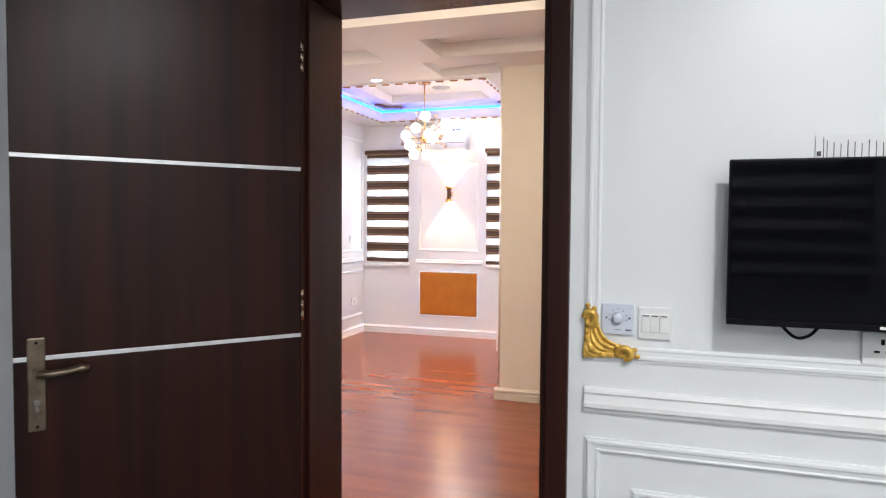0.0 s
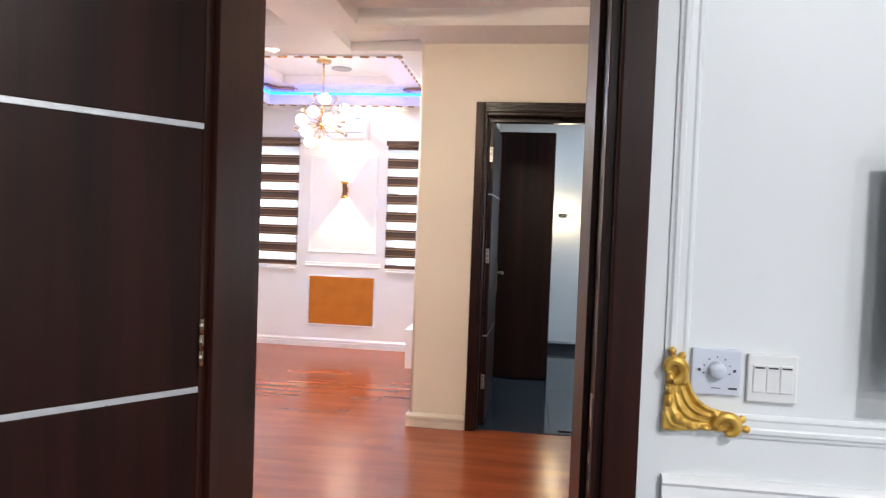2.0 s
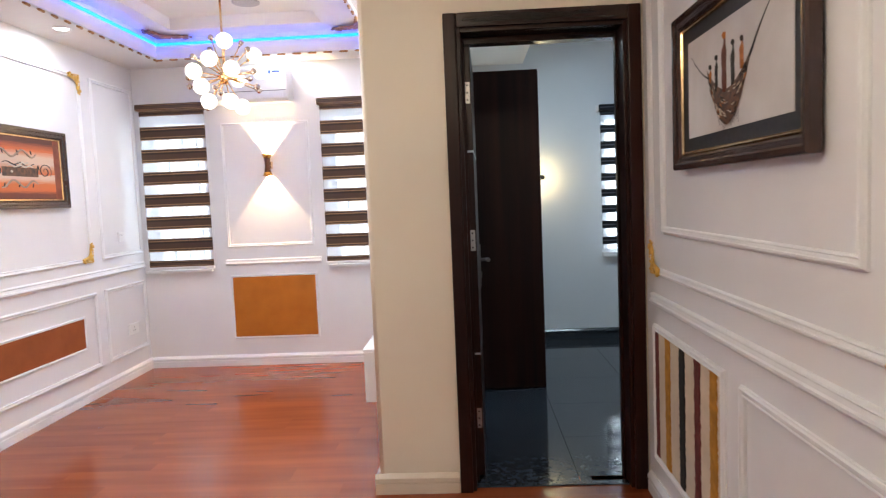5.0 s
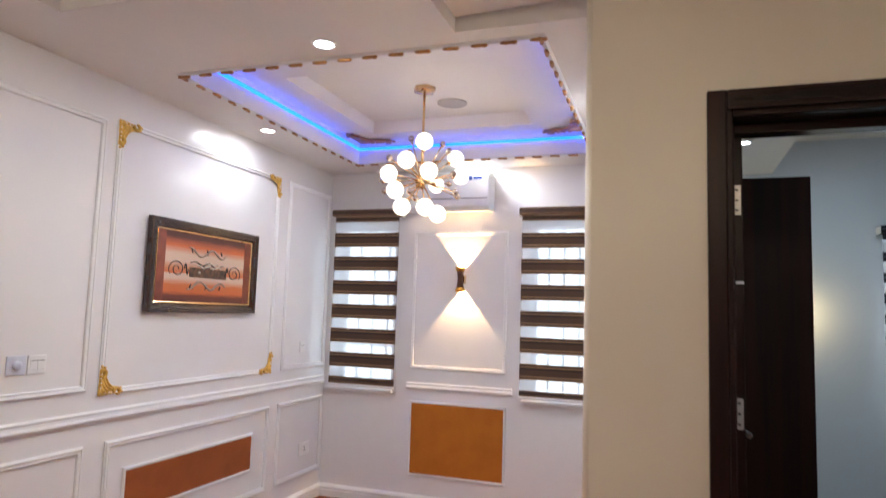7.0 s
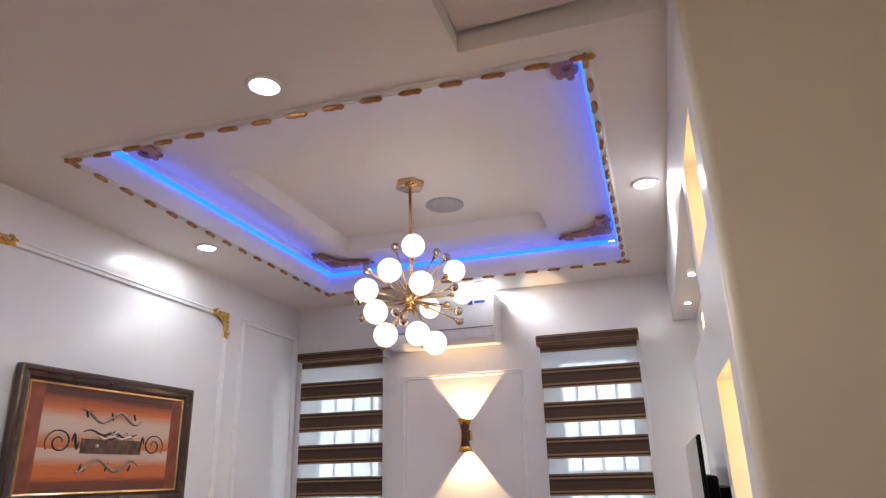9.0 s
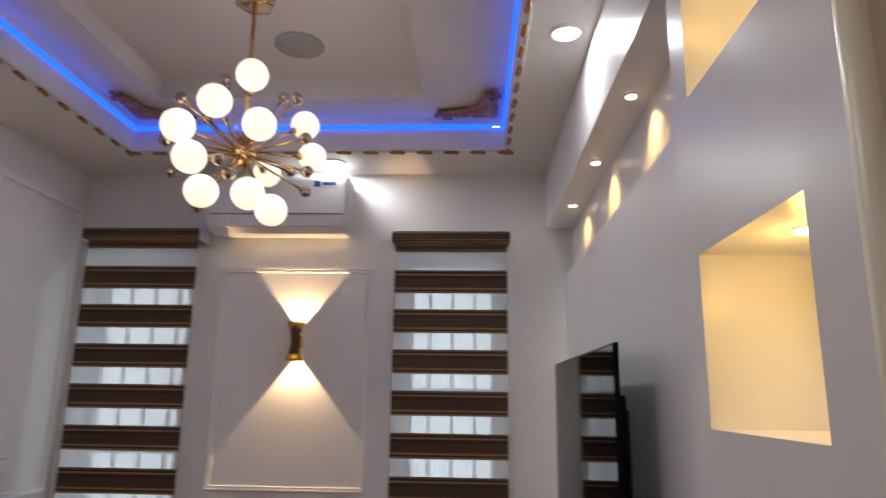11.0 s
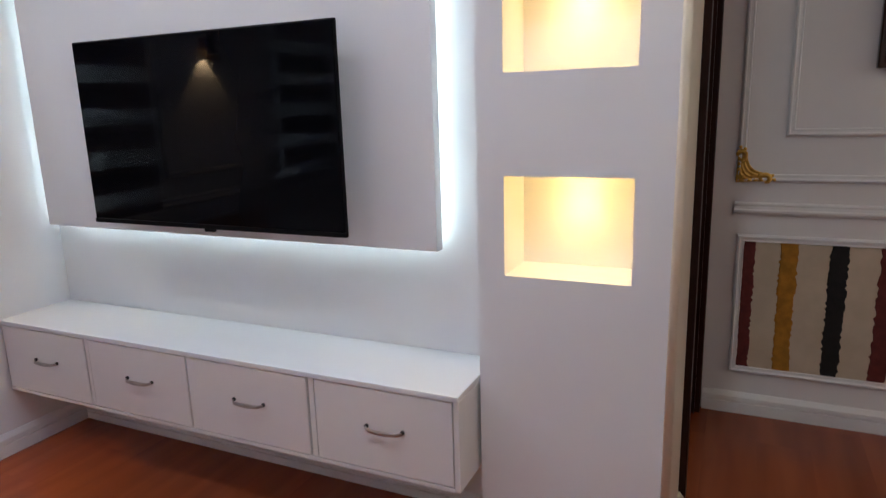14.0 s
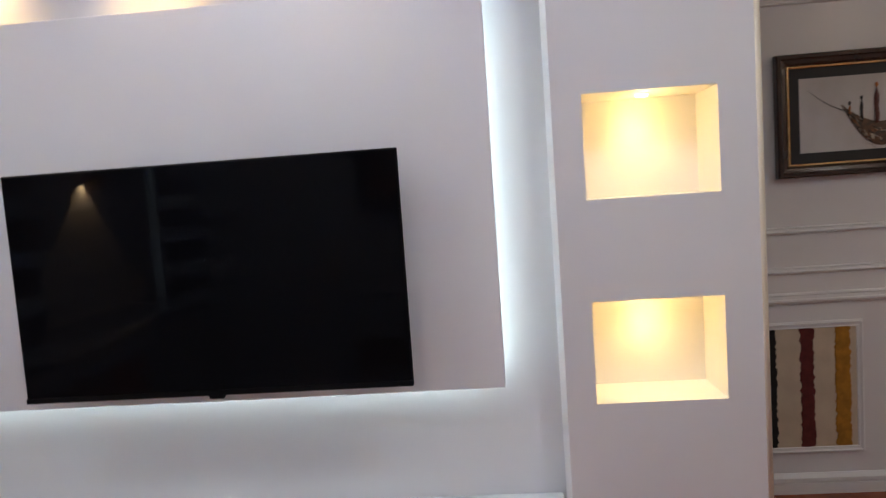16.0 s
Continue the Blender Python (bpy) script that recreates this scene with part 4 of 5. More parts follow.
# dark strip: the shade of the open gap is put into its colour
part("gap_shade", boxes(((HATCH[0] + 0.001, HATCH[3] - 0.009, 2.685), (HATCH[1] - 0.003, HATCH[3] - 0.001, 2.70))), GAP, h, "dark strip standing in for the shade in the gap along the cover")

# ---- chandelier ----
ch = thing("chandelier", HUB, "brass sputnik chandelier with glowing white globes", "chandelier")
b = bmesh.new()
lathe(b, (HUB.x, HUB.y, 2.83), [(0.070, 0), (0.070, -0.020), (0.062, -0.028), (0.02, -0.032)], 6)
part("canopy", b, BRASS, ch)
b = bmesh.new()
tube(b, [(HUB.x, HUB.y, 2.80), (HUB.x, HUB.y, HUB.z)], 0.0075, 12)
part("rod", b, BRASS, ch)
b = bmesh.new()
ball(b, HUB, 0.040, 20, 12, (1, 1, 0.85))
lathe(b, HUB, [(0.022, -0.052), (0.022, 0.052)], 16)
part("hub", b, BRASS, ch)
for g in GLOBES:
    g = Vector(g)
    d = g.normalized()
    b = bmesh.new()
    tube(b, [HUB + d * 0.03, HUB + g - d * 0.046], 0.0042, 8)
    tube(b, [HUB + g - d * 0.065, HUB + g - d * 0.044], [0.010, 0.016], 12)
    arm = part("arm", b, BRASS, ch)
    b = bmesh.new()
    ball(b, HUB + g, 0.050, 28, 18)
    part("globe", b, GLOBE, arm, "glowing opal glass globe")
TIPS = [(-0.072, -0.012, 0.26), (-0.115, -0.226, 0.091), (0.101, 0.078, 0.238), (0.202, -0.102, 0.147), (-0.177, 0.105, 0.175), (-0.153, -0.219, -0.038), (-0.129, 0.109, 0.211), (0.026, -0.245, -0.11), (-0.262, 0.048, -0.045), (0.05, -0.222, -0.145), (0.089, 0.254, 0.027), (0.241, -0.121, 0.004), (0.164, 0.204, -0.067), (-0.074, -0.136, -0.221), (0.242, -0.079, -0.09)]
for g in TIPS:
    g = Vector(g)
    d = g.normalized()
    b = bmesh.new()
    tube(b, [HUB + d * 0.03, HUB + g], 0.0042, 8)
    arm = part("arm", b, BRASS, ch)
    b = bmesh.new()
    ball(b, HUB + g, 0.020, 16, 10)
    tube(b, [HUB + g - d * 0.03, HUB + g - d * 0.014], [0.007, 0.012], 10)
    part("tip", b, CHROME, arm, "smoked chrome ball tip")

# ---- wall sconces ----
sc = thing("wall_sconce", (-2.17, YF, 1.725), "brown and gold hourglass wall sconce throwing light up and down", "wall lamp")
b = bmesh.new()
lathe(b, (-2.17, 7.375, 1.725), [(0.030, -0.062), (0.024, -0.03), (0.021, 0), (0.024, 0.03), (0.030, 0.062)], 6)
part("body", b, mat("brown_metal", (0.11, 0.05, 0.03), 0.3, metal=0.6, vary=0.1), sc)
for up in (1, -1):
    b = bmesh.new()
    lathe(b, (-2.17, 7.375, 1.725), [(0.031, up * 0.060), (0.043, up * 0.092), (0.040, up * 0.092), (0.028, up * 0.062)], 6)
    bmesh.ops.recalc_face_normals(b, faces=b.faces)
    part("shade", b, mat("gold_shade", (0.75, 0.42, 0.08), 0.25, metal=0.9, vary=0.05), sc, "flared gold shade")
part("wall_plate", boxes(((-2.195, 7.40, 1.695), (-2.145, YF, 1.755)), bevel=0.004), BRASS, sc)
s2 = thing("wall_sconce", (0.185, 8.1, 1.54), "small dark bedroom wall sconce, glowing warm", "wall lamp")
b = bmesh.new()
lathe(b, (0.185, 8.02, 1.54), [(0.03, -0.02), (0.045, 0.0), (0.03, 0.02)], 16)
part("shade", b, BEZEL, s2)
part("wall_plate", boxes(((0.165, 8.05, 1.52), (0.205, 8.1, 1.56)), bevel=0.003), BEZEL, s2)

# made-up fixture round the hall's added fill light; no such lamp is known
hl = thing("added_hall_lamp", (HALL_FILL.x, YH, HALL_FILL.z), "added opal globe wall lamp over the hall door, unseen, filling the hall with light", "wall lamp")
part("wall_plate", lathe(bmesh.new(), (HALL_FILL.x, YH, HALL_FILL.z - 0.07), [(0.05, 0.0), (0.05, 0.012), (0.03, 0.02)], 20, "y"), BRASS, hl)
part("arm", tube(bmesh.new(), [(HALL_FILL.x, YH + 0.012, HALL_FILL.z - 0.07), (HALL_FILL.x, YH + 0.10, HALL_FILL.z - 0.085), (HALL_FILL.x, HALL_FILL.y, HALL_FILL.z - 0.05)], 0.007, 10), BRASS, hl)
part("globe", ball(bmesh.new(), HALL_FILL, 0.050, 24, 16), GLOBE, hl, "glowing opal glass globe")

# ---- air conditioner ----
ac = thing("air_conditioner", (-2.265, YF, 2.24), "white split air conditioner above the orange panel", "air conditioner")
b = bmesh.new()
prof = [(7.445, 2.245), (7.30, 2.235), (7.262, 2.262), (7.252, 2.32), (7.252, 2.50), (7.275, 2.528), (7.445, 2.532)]
ends = [[b.verts.new((x, y, z)) for y, z in prof] for x in (-2.60, -1.935)]
for k in range(len(prof)):
    j = (k + 1) % len(prof)
    b.faces.new((ends[0][k], ends[0][j], ends[1][j], ends[1][k]))
b.faces.new(ends[0]), b.faces.new(ends[1][::-1])
bmesh.ops.recalc_face_normals(b, faces=b.faces)
bmesh.ops.bevel(b, geom=[e for e in b.edges], offset=0.006, segments=2, affect="EDGES")
part("casing", b, PLASTIC, ac)
part("louvre", box(bmesh.new(), (-2.56, 7.254, 2.262), (-1.97, 7.262, 2.312), 0.003), PLASTIC, ac, "white air louvre")
part("gap", boxes(((-2.59, 7.2495, 2.318), (-1.945, 7.2525, 2.322))), GAP, ac)
part("logo", boxes(((-2.09, 7.2495, 2.455), (-2.06, 7.2515, 2.485)), ((-2.05, 7.2495, 2.462), (-1.985, 7.2515, 2.480)), bevel=0.0005), LOGO, ac, "blue maker's mark")

# ---- television wall ----
pan = thing("floating_wall_panel", (-0.86, 6.47, 0.92), "white floating wall panel with light behind its edges", "wall panel")
part("board", box(bmesh.new(), (-0.885, 5.586, 0.924), (-0.842, 7.365, 2.052), 0.003), SATIN, pan)
part("batten", boxes(((-0.842, 5.75, 1.0), (XB, 5.80, 1.95)), ((-0.842, 7.15, 1.0), (XB, 7.20, 1.95))), WHITE, pan)
led = bmesh.new()
box(led, (-0.838, 5.622, 0.96), (-0.828, 5.634, 2.04))
box(led, (-0.838, 7.312, 0.96), (-0.828, 7.324, 2.04))
box(led, (-0.838, 5.634, 0.96), (-0.828, 7.312, 0.972))
part("light_strip", led, LED_WHITE, pan, "cool white light strip behind the panel")


def television(name, y0, y1, z0, z1, xf, xw, label, m=None, tilt=0.0):
    tv = thing(name, (xw, (y0 + y1) / 2, z0), label, "television")
    t = m if m is not None else Matrix.Identity(4)

    def put(n, bm, mt, lab=""):
        bm.transform(t)
        bmesh.ops.recalc_face_normals(bm, faces=bm.faces)
        return part(n, bm, mt, tv, lab)
    if m is not None:
        tv.location = m @ Vector((xw, (y0 + y1) / 2, z0))
    s = 1 if xw > xf else -1
    put("casing", box(bmesh.new(), (xf + s * 0.004, y0, z0), (xf + s * 0.014, y1, z1), 0.004), BEZEL)
    put("back_cover", box(bmesh.new(), (xf + s * 0.014, y0 + 0.12, z0 + 0.06), (xf + s * 0.055, y1 - 0.12, z1 - 0.12), 0.012), BEZEL)
    put("screen", box(bmesh.new(), (xf, y0 + 0.006, z0 + 0.016), (xf + s * 0.006, y1 - 0.006, z1 - 0.006), 0.001), SCREEN, "glossy black screen")
    put("bottom_bezel", box(bmesh.new(), (xf - s * 0.001, y0 + 0.001, z0), (xf + s * 0.006, y1 - 0.001, z0 + 0.015), 0.001), BEZEL)
    return tv, put


tv, put = television("television", 5.833, 6.928, 0.976, 1.613, -1.000, -0.885, "large black flat television on a white panel")
put("wall_bracket", boxes(((-0.945, 6.20, 1.10), (-0.885, 6.55, 1.45)), bevel=0.003), BEZEL)
put("sensor_foot", box(bmesh.new(), (-1.000, 6.36, 0.966), (-0.985, 6.40, 0.976), 0.002), BEZEL)

cab = thing("floating_cabinet", (-0.94, 6.44, 0.27), "white floating television cabinet with four drawers", "cabinet")
part("worktop", box(bmesh.new(), (-1.104, 5.434, 0.549), (XB - 0.004, YF - 0.002, 0.567), 0.003), LAMTOP, cab, "glossy white top")
part("end_panel", boxes(((-1.100, 5.434, 0.268), (XB, 5.451, 0.549)), bevel=0.002), LAMIN, cab)
part("bottom_panel", boxes(((-1.100, 5.452, 0.266), (XB, YF - 0.002, 0.279)), bevel=0.002), LAMIN, cab)
part("back_panel", boxes(((-0.80, 5.452, 0.280), (XB, YF - 0.004, 0.548))), LAMIN, cab)
# added dark board; its colour gives the shade between the drawer fronts
part("shadow_board", boxes(((-1.0845, 5.452, 0.281), (-1.0825, YF - 0.004, 0.547))), GAP, cab)
part("divider", boxes(((-1.097, 5.9265, 0.281), (-1.0845, 5.9445, 0.547))), LAMIN, cab)
part("divider", boxes(((-1.097, 6.9435, 0.281), (-1.0845, 6.9585, 0.547))), LAMIN, cab)
for y0, y1 in ((5.455, 5.921), (5.952, 6.447), (6.456, 6.938), (6.964, 7.442)):
    dr = part("drawer", box(bmesh.new(), (-1.1005, y0, 0.2825), (-1.0845, y1, 0.5455), 0.002), LAMIN, cab)
    c = (y0 + y1) / 2 - 0.012
    b = bmesh.new()
    rings = []
    for i in range(15):
        f = i / 14 * 2 - 1
        x = -1.1005 - 0.003 - 0.017 * min(1, 1.6 * (1 - abs(f) ** 3))
        z = 0.424 - 0.006 * (1 - f * f)
        hz = 0.0075 - 0.0025 * abs(f)
        rings.append([b.verts.new((x + dx, c + 0.066 * f, z + dz)) for dx, dz in ((0.0025, -hz), (-0.0015, -hz * 0.8), (-0.0025, 0), (-0.0015, hz * 0.8), (0.0025, hz))])
    for q, r in zip(rings, rings[1:]):
        for k in range(5):
            b.faces.new((q[k], q[(k + 1) % 5], r[(k + 1) % 5], r[k]))
    b.faces.new(rings[0]), b.faces.new(rings[-1])
    bmesh.ops.recalc_face_normals(b, faces=b.faces)
    h = part("handle", b, NICKEL, dr, "curved dull steel handle")
    for s in (-1, 1):
        part("screw", lathe(bmesh.new(), (-1.1005, c + s * 0.061, 0.425), [(0.0065, 0), (0.0065, -0.006), (0.003, -0.008)], 10, "x"), GAP, h)
part("bracket", boxes(((-0.93, 6.36, 0.225), (XB, 6.46, 0.268)), bevel=0.004), LAMIN, cab)

# ---- pictures ----
def picture_frame(name, o, u, n, w, h, label, category, width=0.052):
    """A stepped dark frame with a thin gilt slip; o: lower outer corner on the wall."""
    o, u, n = Vector(o), Vector(u), Vector(n)
    p = thing(name, o + u * (w / 2), label, category)
    b = bmesh.new()
    prof = [(0, 0), (0, 0.030), (0.006, 0.036), (0.018, 0.036), (0.024, 0.030), (0.040, 0.026), (0.048, 0.018), (width, 0.014), (width, 0)]
    loops = [[b.verts.new(o + u * x + Z * y + n * d) for x, y in ((a, a), (w - a, a), (w - a, h - a), (a, h - a))] for a, d in prof]
    for q, r in zip(loops, loops[1:]):
        for k in range(4):
            b.faces.new((q[k], q[(k + 1) % 4], r[(k + 1) % 4], r[k]))
    bmesh.ops.recalc_face_normals(b, faces=b.faces)
    part("frame", b, FRAMEW, p)
    b = moulded_frame(bmesh.new(), o + u * (width - 0.001) + Z * (width - 0.001) + n * 0.010, u, Z, n, w - 2 * width + 0.002, h - 2 * width + 0.002, 0.012, 0.009)
    part("slip", b, BRASS, p, "thin gilt slip")
    return p, o, u, n


def flat(bm, o, u, n, x0, x1, z0, z1, d0, d1):
    m = basis(o, u, Z, n)
    return box(bm, (x0, z0, d0), (x1, z1, d1), 0, m)


# banded painting with scrolls
p, o, u, n = picture_frame("framed_painting", (XL + 0.012, 5.438, 1.425), Y, X, 0.957, 0.517, "framed orange and brown painting with black scrolls", "painting")
b = flat(bmesh.new(), o, u, n, 0.05, 0.914, 0.05, 0.464, 0.004, 0.010)
bmesh.ops.recalc_face_normals(b, faces=b.faces)
part("canvas", b, SUNSET, p, "painted canvas")
for x0, x1 in ((0.058, 0.128), (0.836, 0.906)):
    b = flat(bmesh.new(), o, u, n, x0, x1, 0.058, 0.456, 0.0095, 0.0115)
    bmesh.ops.recalc_face_normals(b, faces=b.faces)
    part("side_band", b, SIDEBAND, p)
b = flat(bmesh.new(), o, u, n, 0.33, 0.66, 0.205, 0.262, 0.0095, 0.013)
bmesh.ops.recalc_face_normals(b, faces=b.faces)
part("block", b, PAINTB, p, "dark brown painted block")
b = bmesh.new()
ball(b, o + u * 0.41 + Z * 0.235 + n * 0.013, 0.008, 10, 6)
for x0, x1, z in ((0.38, 0.62, 0.27), (0.46, 0.58, 0.29)):
    tube(b, [o + u * (x0 + (x1 - x0) * i / 8) + Z * (z + 0.008 * math.sin(i * 2.1)) + n * 0.0115 for i in range(9)], [0.001] + [0.005] * 7 + [0.001], 6)
part("highlight", b, PAINTC, p)
def stroke(pts, r=0.0034, m=PAINTK):
    k = len(pts)
    b = tube(bmesh.new(), [o + u * x + Z * z + n * 0.0112 for x, z in pts], [r * (0.35 + 1.1 * math.sin(math.pi * (0.1 + 0.8 * i / (k - 1)))) for i in range(k)], 6)
    part("scroll", b, m, p)


for zc, s in ((0.352, 1), (0.158, -1)):
    for x0, w, ph, turns, amp in ((0.315, 0.15, 1.3, 0.75, 0.024), (0.405, 0.15, 4.1, 0.75, 0.022), (0.505, 0.15, 1.2, 0.8, 0.022)):
        stroke([(x0 + w * i / 14, zc + s * amp * math.sin(ph + i / 14 * math.tau * turns)) for i in range(15)], 0.0048, TAUPE)
        stroke([(x0 + w * i / 14, zc + 0.004 + s * amp * math.sin(ph + i / 14 * math.tau * turns)) for i in range(15)], 0.0011)
    for x, tall in ((0.335, 0.030), (0.358, 0.022), (0.470, 0.034), (0.598, 0.028)):
        stroke([(x + 0.012 * f, zc + s * (0.022 - tall * f)) for f in (0, 0.3, 0.6, 1.0)], 0.0034)
for x0, w, z in ((0.335, 0.17, 0.288), (0.46, 0.17, 0.280), (0.40, 0.13, 0.272)):
    stroke([(x0 + w * i / 14, z + 0.009 * math.sin(i / 14 * math.tau * 1.2)) for i in range(15)], 0.0028)
for xc, s in ((0.225, 1), (0.735, -1)):
    stroke([(xc + s * (0.012 + 0.055 * i / 30) * math.cos(i / 30 * math.tau * 1.6), 0.245 + (0.012 + 0.04 * i / 30) * math.sin(i / 30 * math.tau * 1.6)) for i in range(31)], 0.0024)
    stroke([(xc + s * (0.06 + 0.035 * i / 8), 0.25 + 0.03 * math.sin(i / 8 * math.tau)) for i in range(9)])

# boat painting behind a black mount
p, o, u, n = picture_frame("framed_painting", (XS - 0.012, 4.328, 1.448), -Y, -X, 0.946, 0.532, "framed boat painting in a black mount", "painting", 0.050)
b = flat(bmesh.new(), o, u, n, 0.048, 0.898, 0.048, 0.484, 0.002, 0.008)
bmesh.ops.recalc_face_normals(b, faces=b.faces)
part("mount", b, BLACKM, p, "black mount board")
b = flat(bmesh.new(), o, u, n, 0.105, 0.841, 0.105, 0.427, 0.0075, 0.010)
bmesh.ops.recalc_face_normals(b, faces=b.faces)
part("canvas", b, CANVAS, p, "pale grey canvas")
# hull: a thick crescent built from many small dabs of paint over a dark body
def hull(f, k):
    topz = 0.222 + 0.085 * abs(f) ** 1.8
    deep = 0.098 * (1 - f * f) + 0.006
    return o + u * (0.445 + 0.165 * f) + Z * (topz - deep * k) + n * (0.0105 + 0.006 * math.sin(math.pi * (0.15 + 0.7 * k)) * (1 - f * f))


b = bmesh.new()
rows = [[b.verts.new(hull(i / 11 - 1, k)) for k in (0, 0.3, 0.65, 1)] for i in range(23)]
for r, q in zip(rows, rows[1:]):
    for k in range(3):
        b.faces.new((r[k], r[k + 1], q[k + 1], q[k])).smooth = True
bmesh.ops.recalc_face_normals(b, faces=b.faces)
part("boat", b, PAINTB, p, "painted brown boat hull")
rnd = random.Random(5)
for m, count in ((PAINTK, 46), (PAINTC, 34), (PAINTO, 12)):
    b = bmesh.new()
    for i in range(count):
        f, k = rnd.uniform(-0.85, 0.85), rnd.uniform(0.12, 0.95)
        tube(b, [hull(f + 0.05 * d, min(1, k + 0.03 * d)) + n * 0.0015 for d in (-1, 0, 1)], [0.0006, rnd.uniform(0.0012, 0.0026), 0.0006], 5)
    tagged(part("paint_dabs", b, m, p), kind="stuff")
for a, c, bend, r0, r1 in (((0.14, 0.375), (0.30, 0.275), 0.012, 0.0006, 0.0026), ((0.60, 0.285), (0.745, 0.415), -0.010, 0.0034, 0.0006)):
    b = tube(bmesh.new(), [o + u * (a[0] + (c[0] - a[0]) * i / 10) + Z * (a[1] + (c[1] - a[1]) * i / 10 - bend * math.sin(math.pi * i / 10)) + n * 0.0108 for i in range(11)], [r0 + (r1 - r0) * i / 10 for i in range(11)], 6)
    part("brush_stroke", b, PAINTK, p)
for i in range(13):
    x, l = 0.37 + 0.0125 * i, rnd.uniform(0.02, 0.045)
    z = 0.14 + 0.012 * abs(i - 6) / 6
    part("paint_drip", tube(bmesh.new(), [o + u * x + Z * z + n * 0.0108, o + u * x + Z * (z - l) + n * 0.0104], [0.0009, 0.0003], 5), PAINTK, p)
# standing figures: plain upright strokes, each with a round dab on top
for x, w, z0, z1, m, top in ((0.315, 0.010, 0.255, 0.300, PAINTO, PAINTK), (0.365, 0.013, 0.225, 0.320, PAINTK, PAINTK), (0.428, 0.021, 0.215, 0.372, PAINTR, PAINTO), (0.490, 0.016, 0.225, 0.338, PAINTK, PAINTK), (0.552, 0.016, 0.26, 0.335, PAINTO, PAINTK)):
    b = tube(bmesh.new(), [o + u * (x + 0.001 * math.sin(i)) + Z * (z0 + (z1 - z0) * i / 9) + n * 0.0115 for i in range(10)], [w * q for q in (0.40, 0.42, 0.46, 0.44, 0.42, 0.46, 0.50, 0.44, 0.2, 0.14)], 8)
    part("upright_stroke", b, m, p)
    b = bmesh.new()
    ball(b, o + u * x + Z * (z1 + 0.008) + n * 0.0115, 0.0085 if top is PAINTO else 0.0068, 8, 6, (1, 0.8, 1.3))
    part("round_dab", b, top, p)

# ---- switches and sockets ----
def plate(name, o, u, n, w, h, label, m=PLASTIC):
    s = thing(name, Vector(o) + Vector(u) * (w / 2), label, "switch" if "socket" not in name else "socket")
    mm = basis(o, Vector(u), Z, Vector(n))

    def put(pn, a, b_, bev, mt, par=None, lab=""):
        bm = box(bmesh.new(), a, b_, bev, None)
        bm.transform(mm)
        bmesh.ops.recalc_face_normals(bm, faces=bm.faces)
        return part(pn, bm, mt, par or s, lab)
    put("plate", (0, 0, 0), (w, h, 0.009), 0.003, m)
    return s, put, mm


def rocker_switch(o, u, n, gangs, w=0.084, h=0.084, label="white wall switch"):
    s, put, mm = plate("light_switch", o, u, n, w, h, label)
    g = (w - 0.016) / gangs
    for i in range(gangs):
        r = put("rocker", (0.008 + g * i + 0.0006, 0.018, 0.008), (0.008 + g * (i + 1) - 0.0006, h - 0.018, 0.0115), 0.0015, PLASTIC)
        put("marker", (0.008 + g * i + 0.003, h - 0.0245, 0.0112), (0.008 + g * (i + 1) - 0.003, h - 0.0215, 0.0120), 0, INK, r)


def socket(o, u, n, w=0.086, h=0.086, label="white wall socket"):
    s, put, mm = plate("wall_socket", o, u, n, w, h, label)
    k = max(1, round(w / 0.1))
    for i in range(k):
        c = w * (i + 0.5) / k
        for a, b_ in (((c - 0.004, 0.050, 0.0086), (c + 0.004, 0.064, 0.0094)), ((c - 0.018, 0.030, 0.0086), (c - 0.006, 0.036, 0.0094)), ((c + 0.006, 0.030, 0.0086), (c + 0.018, 0.036, 0.0094))):
            put("pin_hole", a, b_, 0, BEZEL)


s, put, mm = plate("dimmer_switch", (0.087, YA, 1.084), X, -Y, 0.084, 0.083, "blue-grey plastic dimmer with a round knob", GREYP)
b = bmesh.new()
lathe(b, (0.042, 0.045, 0), [(0.0155, 0.008), (0.0145, 0.019), (0.0125, 0.022), (0.004, 0.0225)], 24)
b.transform(mm)
bmesh.ops.recalc_face_normals(b, faces=b.faces)
part("knob", b, GREYP, s, "round dimmer knob")
for a in range(-3, 4):
    c, d = math.sin(a * 0.62) * 0.023, math.cos(a * 0.62) * 0.023
    put("tick", (0.041 + c, 0.044 + d, 0.0088), (0.0435 + c, 0.0465 + d, 0.0095), 0, INK)
put("screw", (0.010, 0.042, 0.0088), (0.015, 0.047, 0.0098), 0.001, INK)
put("screw", (0.070, 0.042, 0.0088), (0.075, 0.047, 0.0098), 0.001, INK)
put("print", (0.034, 0.012, 0.0088), (0.050, 0.0135, 0.0094), 0, INK)
put("print", (0.063, 0.011, 0.0088), (0.078, 0.0145, 0.0094), 0, INK)
rocker_switch((0.182, YA, 1.076), X, -Y, 3, 0.084, 0.085, "white three-gang rocker switch beside a dimmer")
socket((0.702, YA, 1.045), X, -Y, 0.086, 0.080, "white three-pin socket under a television")
rocker_switch((XL, 4.815, 1.148), Y, X, 2, 0.088, 0.082, "white rocker switch on a panelled wall")
s, put, mm = plate("dimmer_switch", (XL, 4.717, 1.148), Y, X, 0.088, 0.082, "grey plastic dimmer on a panelled wall", GREYP)
b = bmesh.new()
lathe(b, (0.044, 0.041, 0), [(0.020, 0.008), (0.0195, 0.020), (0.017, 0.023), (0.004, 0.0235)], 24)
b.transform(mm)
bmesh.ops.recalc_face_normals(b, faces=b.faces)
part("knob", b, GREYP, s)
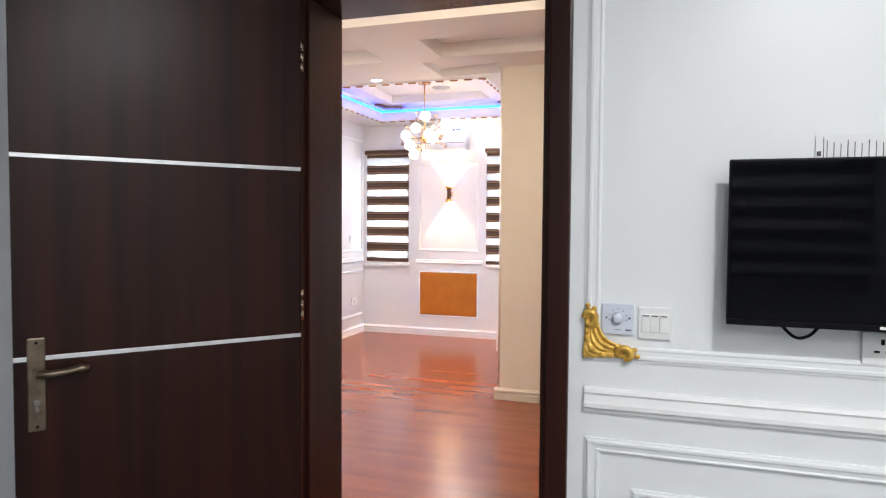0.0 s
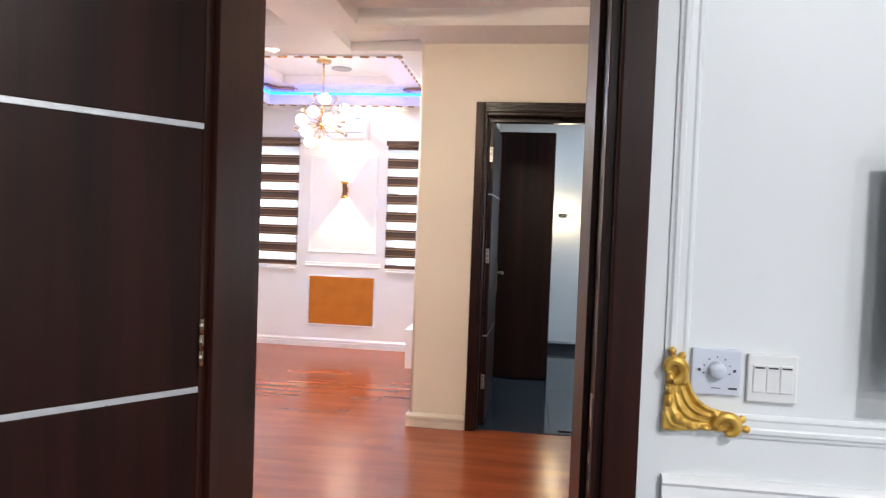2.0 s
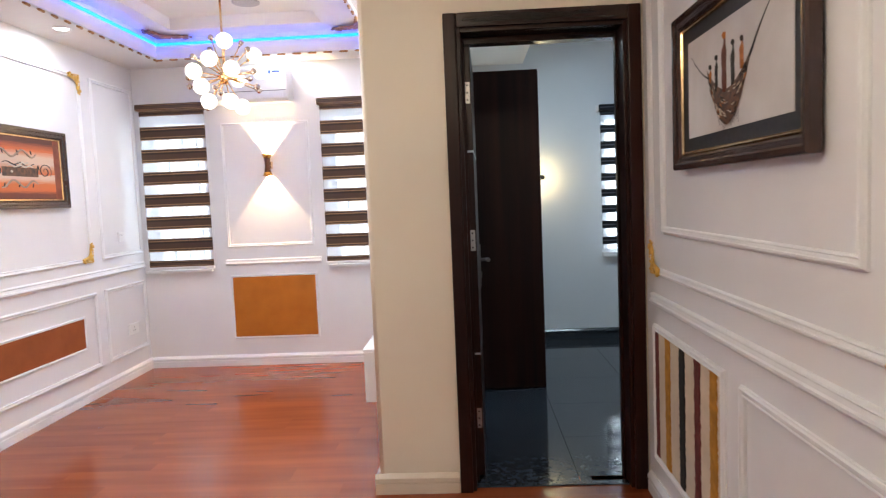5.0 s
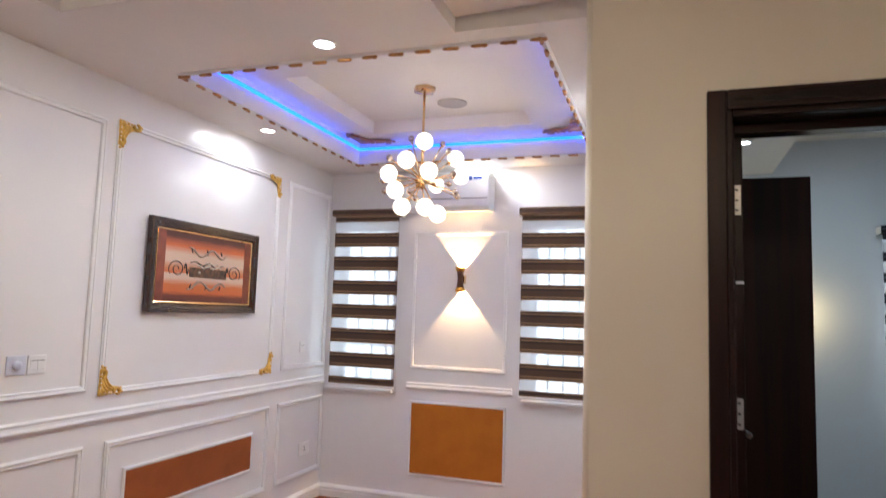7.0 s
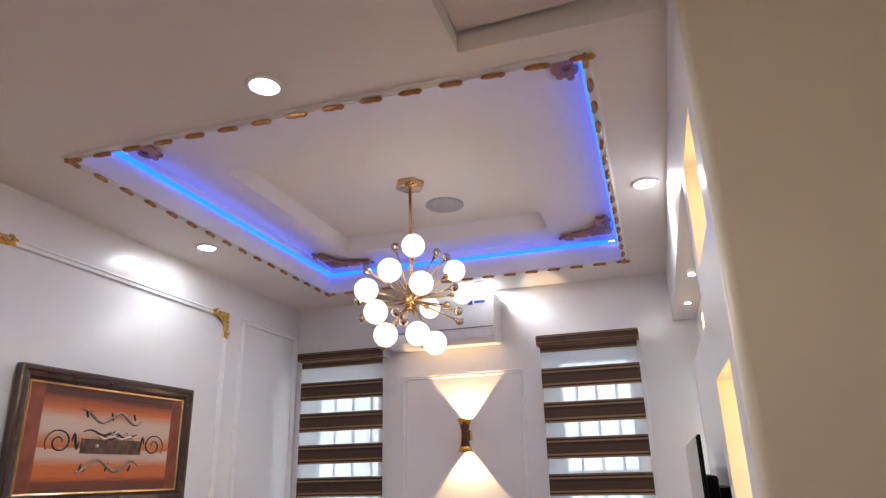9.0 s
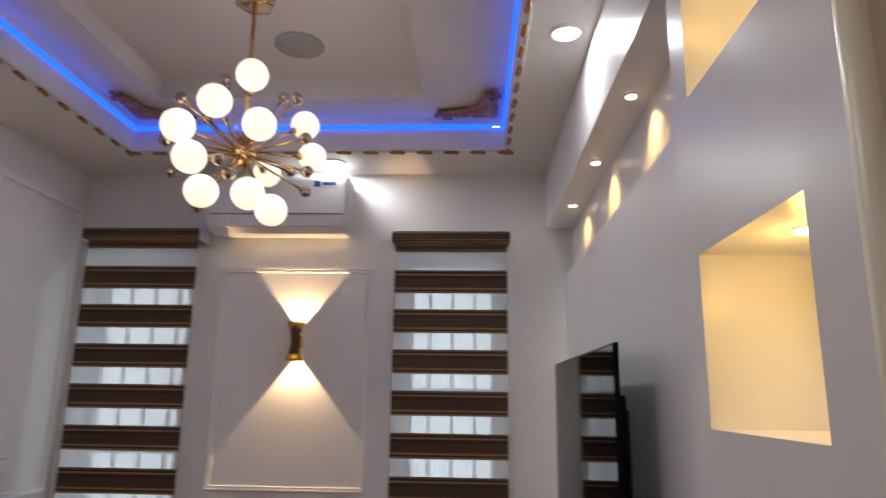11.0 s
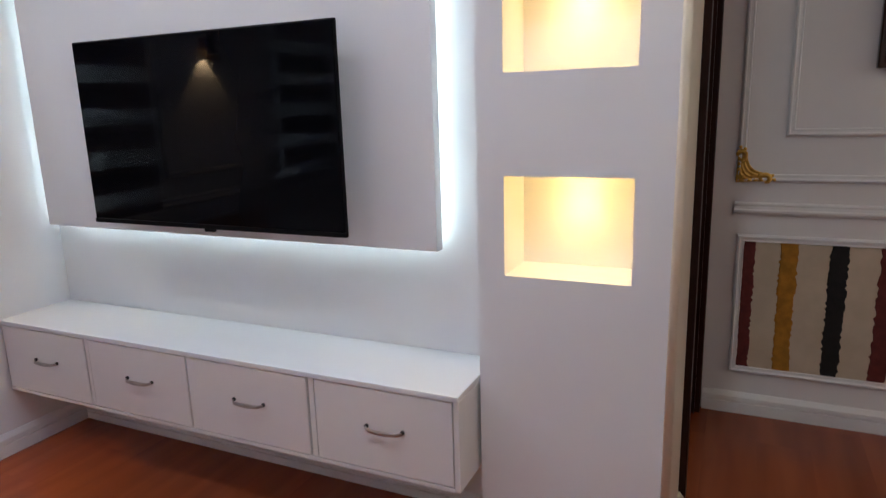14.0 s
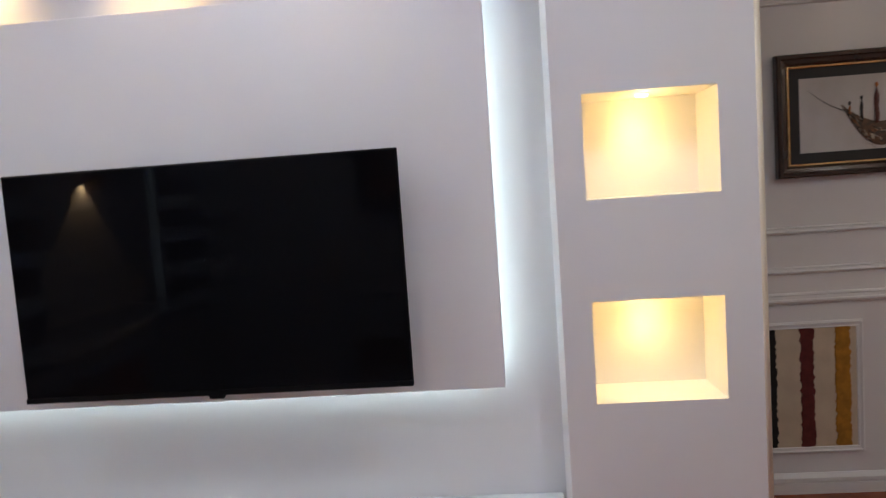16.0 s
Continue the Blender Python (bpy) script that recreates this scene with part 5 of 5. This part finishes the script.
rocker_switch((XL, 7.047, 1.140), Y, X, 1, 0.076, 0.078, "small white switch near the window")
socket((XL, 7.104, 0.362), Y, X, 0.150, 0.090, "white double socket low on the panelled wall")

# ---- first room: small television, cable, paper ----
TA = Matrix(((0, 1, 0, 0), (1, 0, 0, 0), (0, 0, 1, 0), (0, 0, 0, 1)))
tva, put = television("television", 0.390, 1.105, 1.138, 1.540, 1.645, YA, "black flat television on a white panelled wall", TA)
put("wall_bracket", boxes(((1.70, 0.70, 1.25), (YA, 1.05, 1.45)), bevel=0.003), BEZEL)
put("mark", boxes(((1.6435, 0.715, 1.143), (1.645, 0.745, 1.150))), PLASTIC, "pale maker's mark")
b = bmesh.new()
tube(b, [(0.515 + 0.09 * i / 14, 1.69 + 0.004 * math.sin(i), 1.142 - 0.036 * math.sin(math.pi * i / 14)) for i in range(15)], 0.004, 8)
solo("power_cable", b, BEZEL, (0.56, 1.69, 1.105), "black cable looping below a television", "cable")
doc = thing("instruction_sheet", (0.80, YA - 0.004, 1.30), "printed sheet in a clear sleeve behind the television", "paper")
part("sheet", box(bmesh.new(), (0.590, YA - 0.006, 1.30), (0.98, YA - 0.004, 1.600), 0), PAPER, doc)
for i in range(24):
    x = 0.614 + i * 0.0148
    part("text_line", boxes(((x, YA - 0.0068, 1.38), (x + 0.0017, YA - 0.006, 1.588 - 0.004 * (i % 3)))), INK, doc)
part("mark", boxes(((0.593, YA - 0.0068, 1.55), (0.602, YA - 0.006, 1.562)), ((0.6065, YA - 0.0068, 1.31), (0.6080, YA - 0.006, 1.597))), INK, doc)

# ---- bedroom wardrobe ----
wd = thing("wardrobe", (-0.30, 6.8, 0), "tall dark wenge wardrobe in the bedroom", "wardrobe")
part("body", boxes(((-0.63, 6.52, 0.0), (0.022, 7.12, 2.235)), bevel=0.004), DARK, wd)
part("side_panel", boxes(((-0.63, 6.498, 0.012), (0.018, 6.52, 2.245)), bevel=0.003), DARK, wd)

# ---- floor boards and tiles ----
bw, bl = 0.192, 1.215
bmx = box(bmesh.new(), (-bl / 2, -bw / 2, -0.012), (bl / 2, bw / 2, 0.0), 0)
board = mesh("plank", bmx, PLANK)
rnd = random.Random(3)
y, row = YA + bw / 2 + 0.02, 0
while y < YF + 0.05:
    right = XS + 0.1 if y < YD + 0.06 else XB
    x, k = XL - 0.1 - rnd.uniform(0, bl), 0
    while x - bl / 2 < right:
        if x + bl / 2 > XL:
            ob = new("plank", board)
            w0, w1 = max(x - bl / 2, XL - 0.15), min(x + bl / 2, right)
            if w1 - w0 > 0.02:
                # boards lie a hair above and below one another, so that no crack shows
                ob.location = ((w0 + w1) / 2, y, -0.0002 * (row % 2) - 0.0001 * (k % 2))
                ob.scale = ((w1 - w0 + 0.001) / bl, 1.005, 1)
                ob.parent = floor
        x, k = x + bl, k + 1
    y, row = y + bw, row + 1
tb = box(bmesh.new(), (-0.3, -0.3, -0.012), (0.3, 0.3, 0.0), 0)
for v in tb.verts:
    if v.co.z > -0.001:
        v.co.x -= math.copysign(0.0015, v.co.x)
        v.co.y -= math.copysign(0.0015, v.co.y)
tile = mesh("tile", tb, GRANITE)
for i in range(6):
    for j in range(6):
        ob = new("tile", tile)
        ob.location = (-0.3 + 0.6 * i, YD + 0.36 + 0.6 * j, 0)
        ob.parent = floor_bedroom
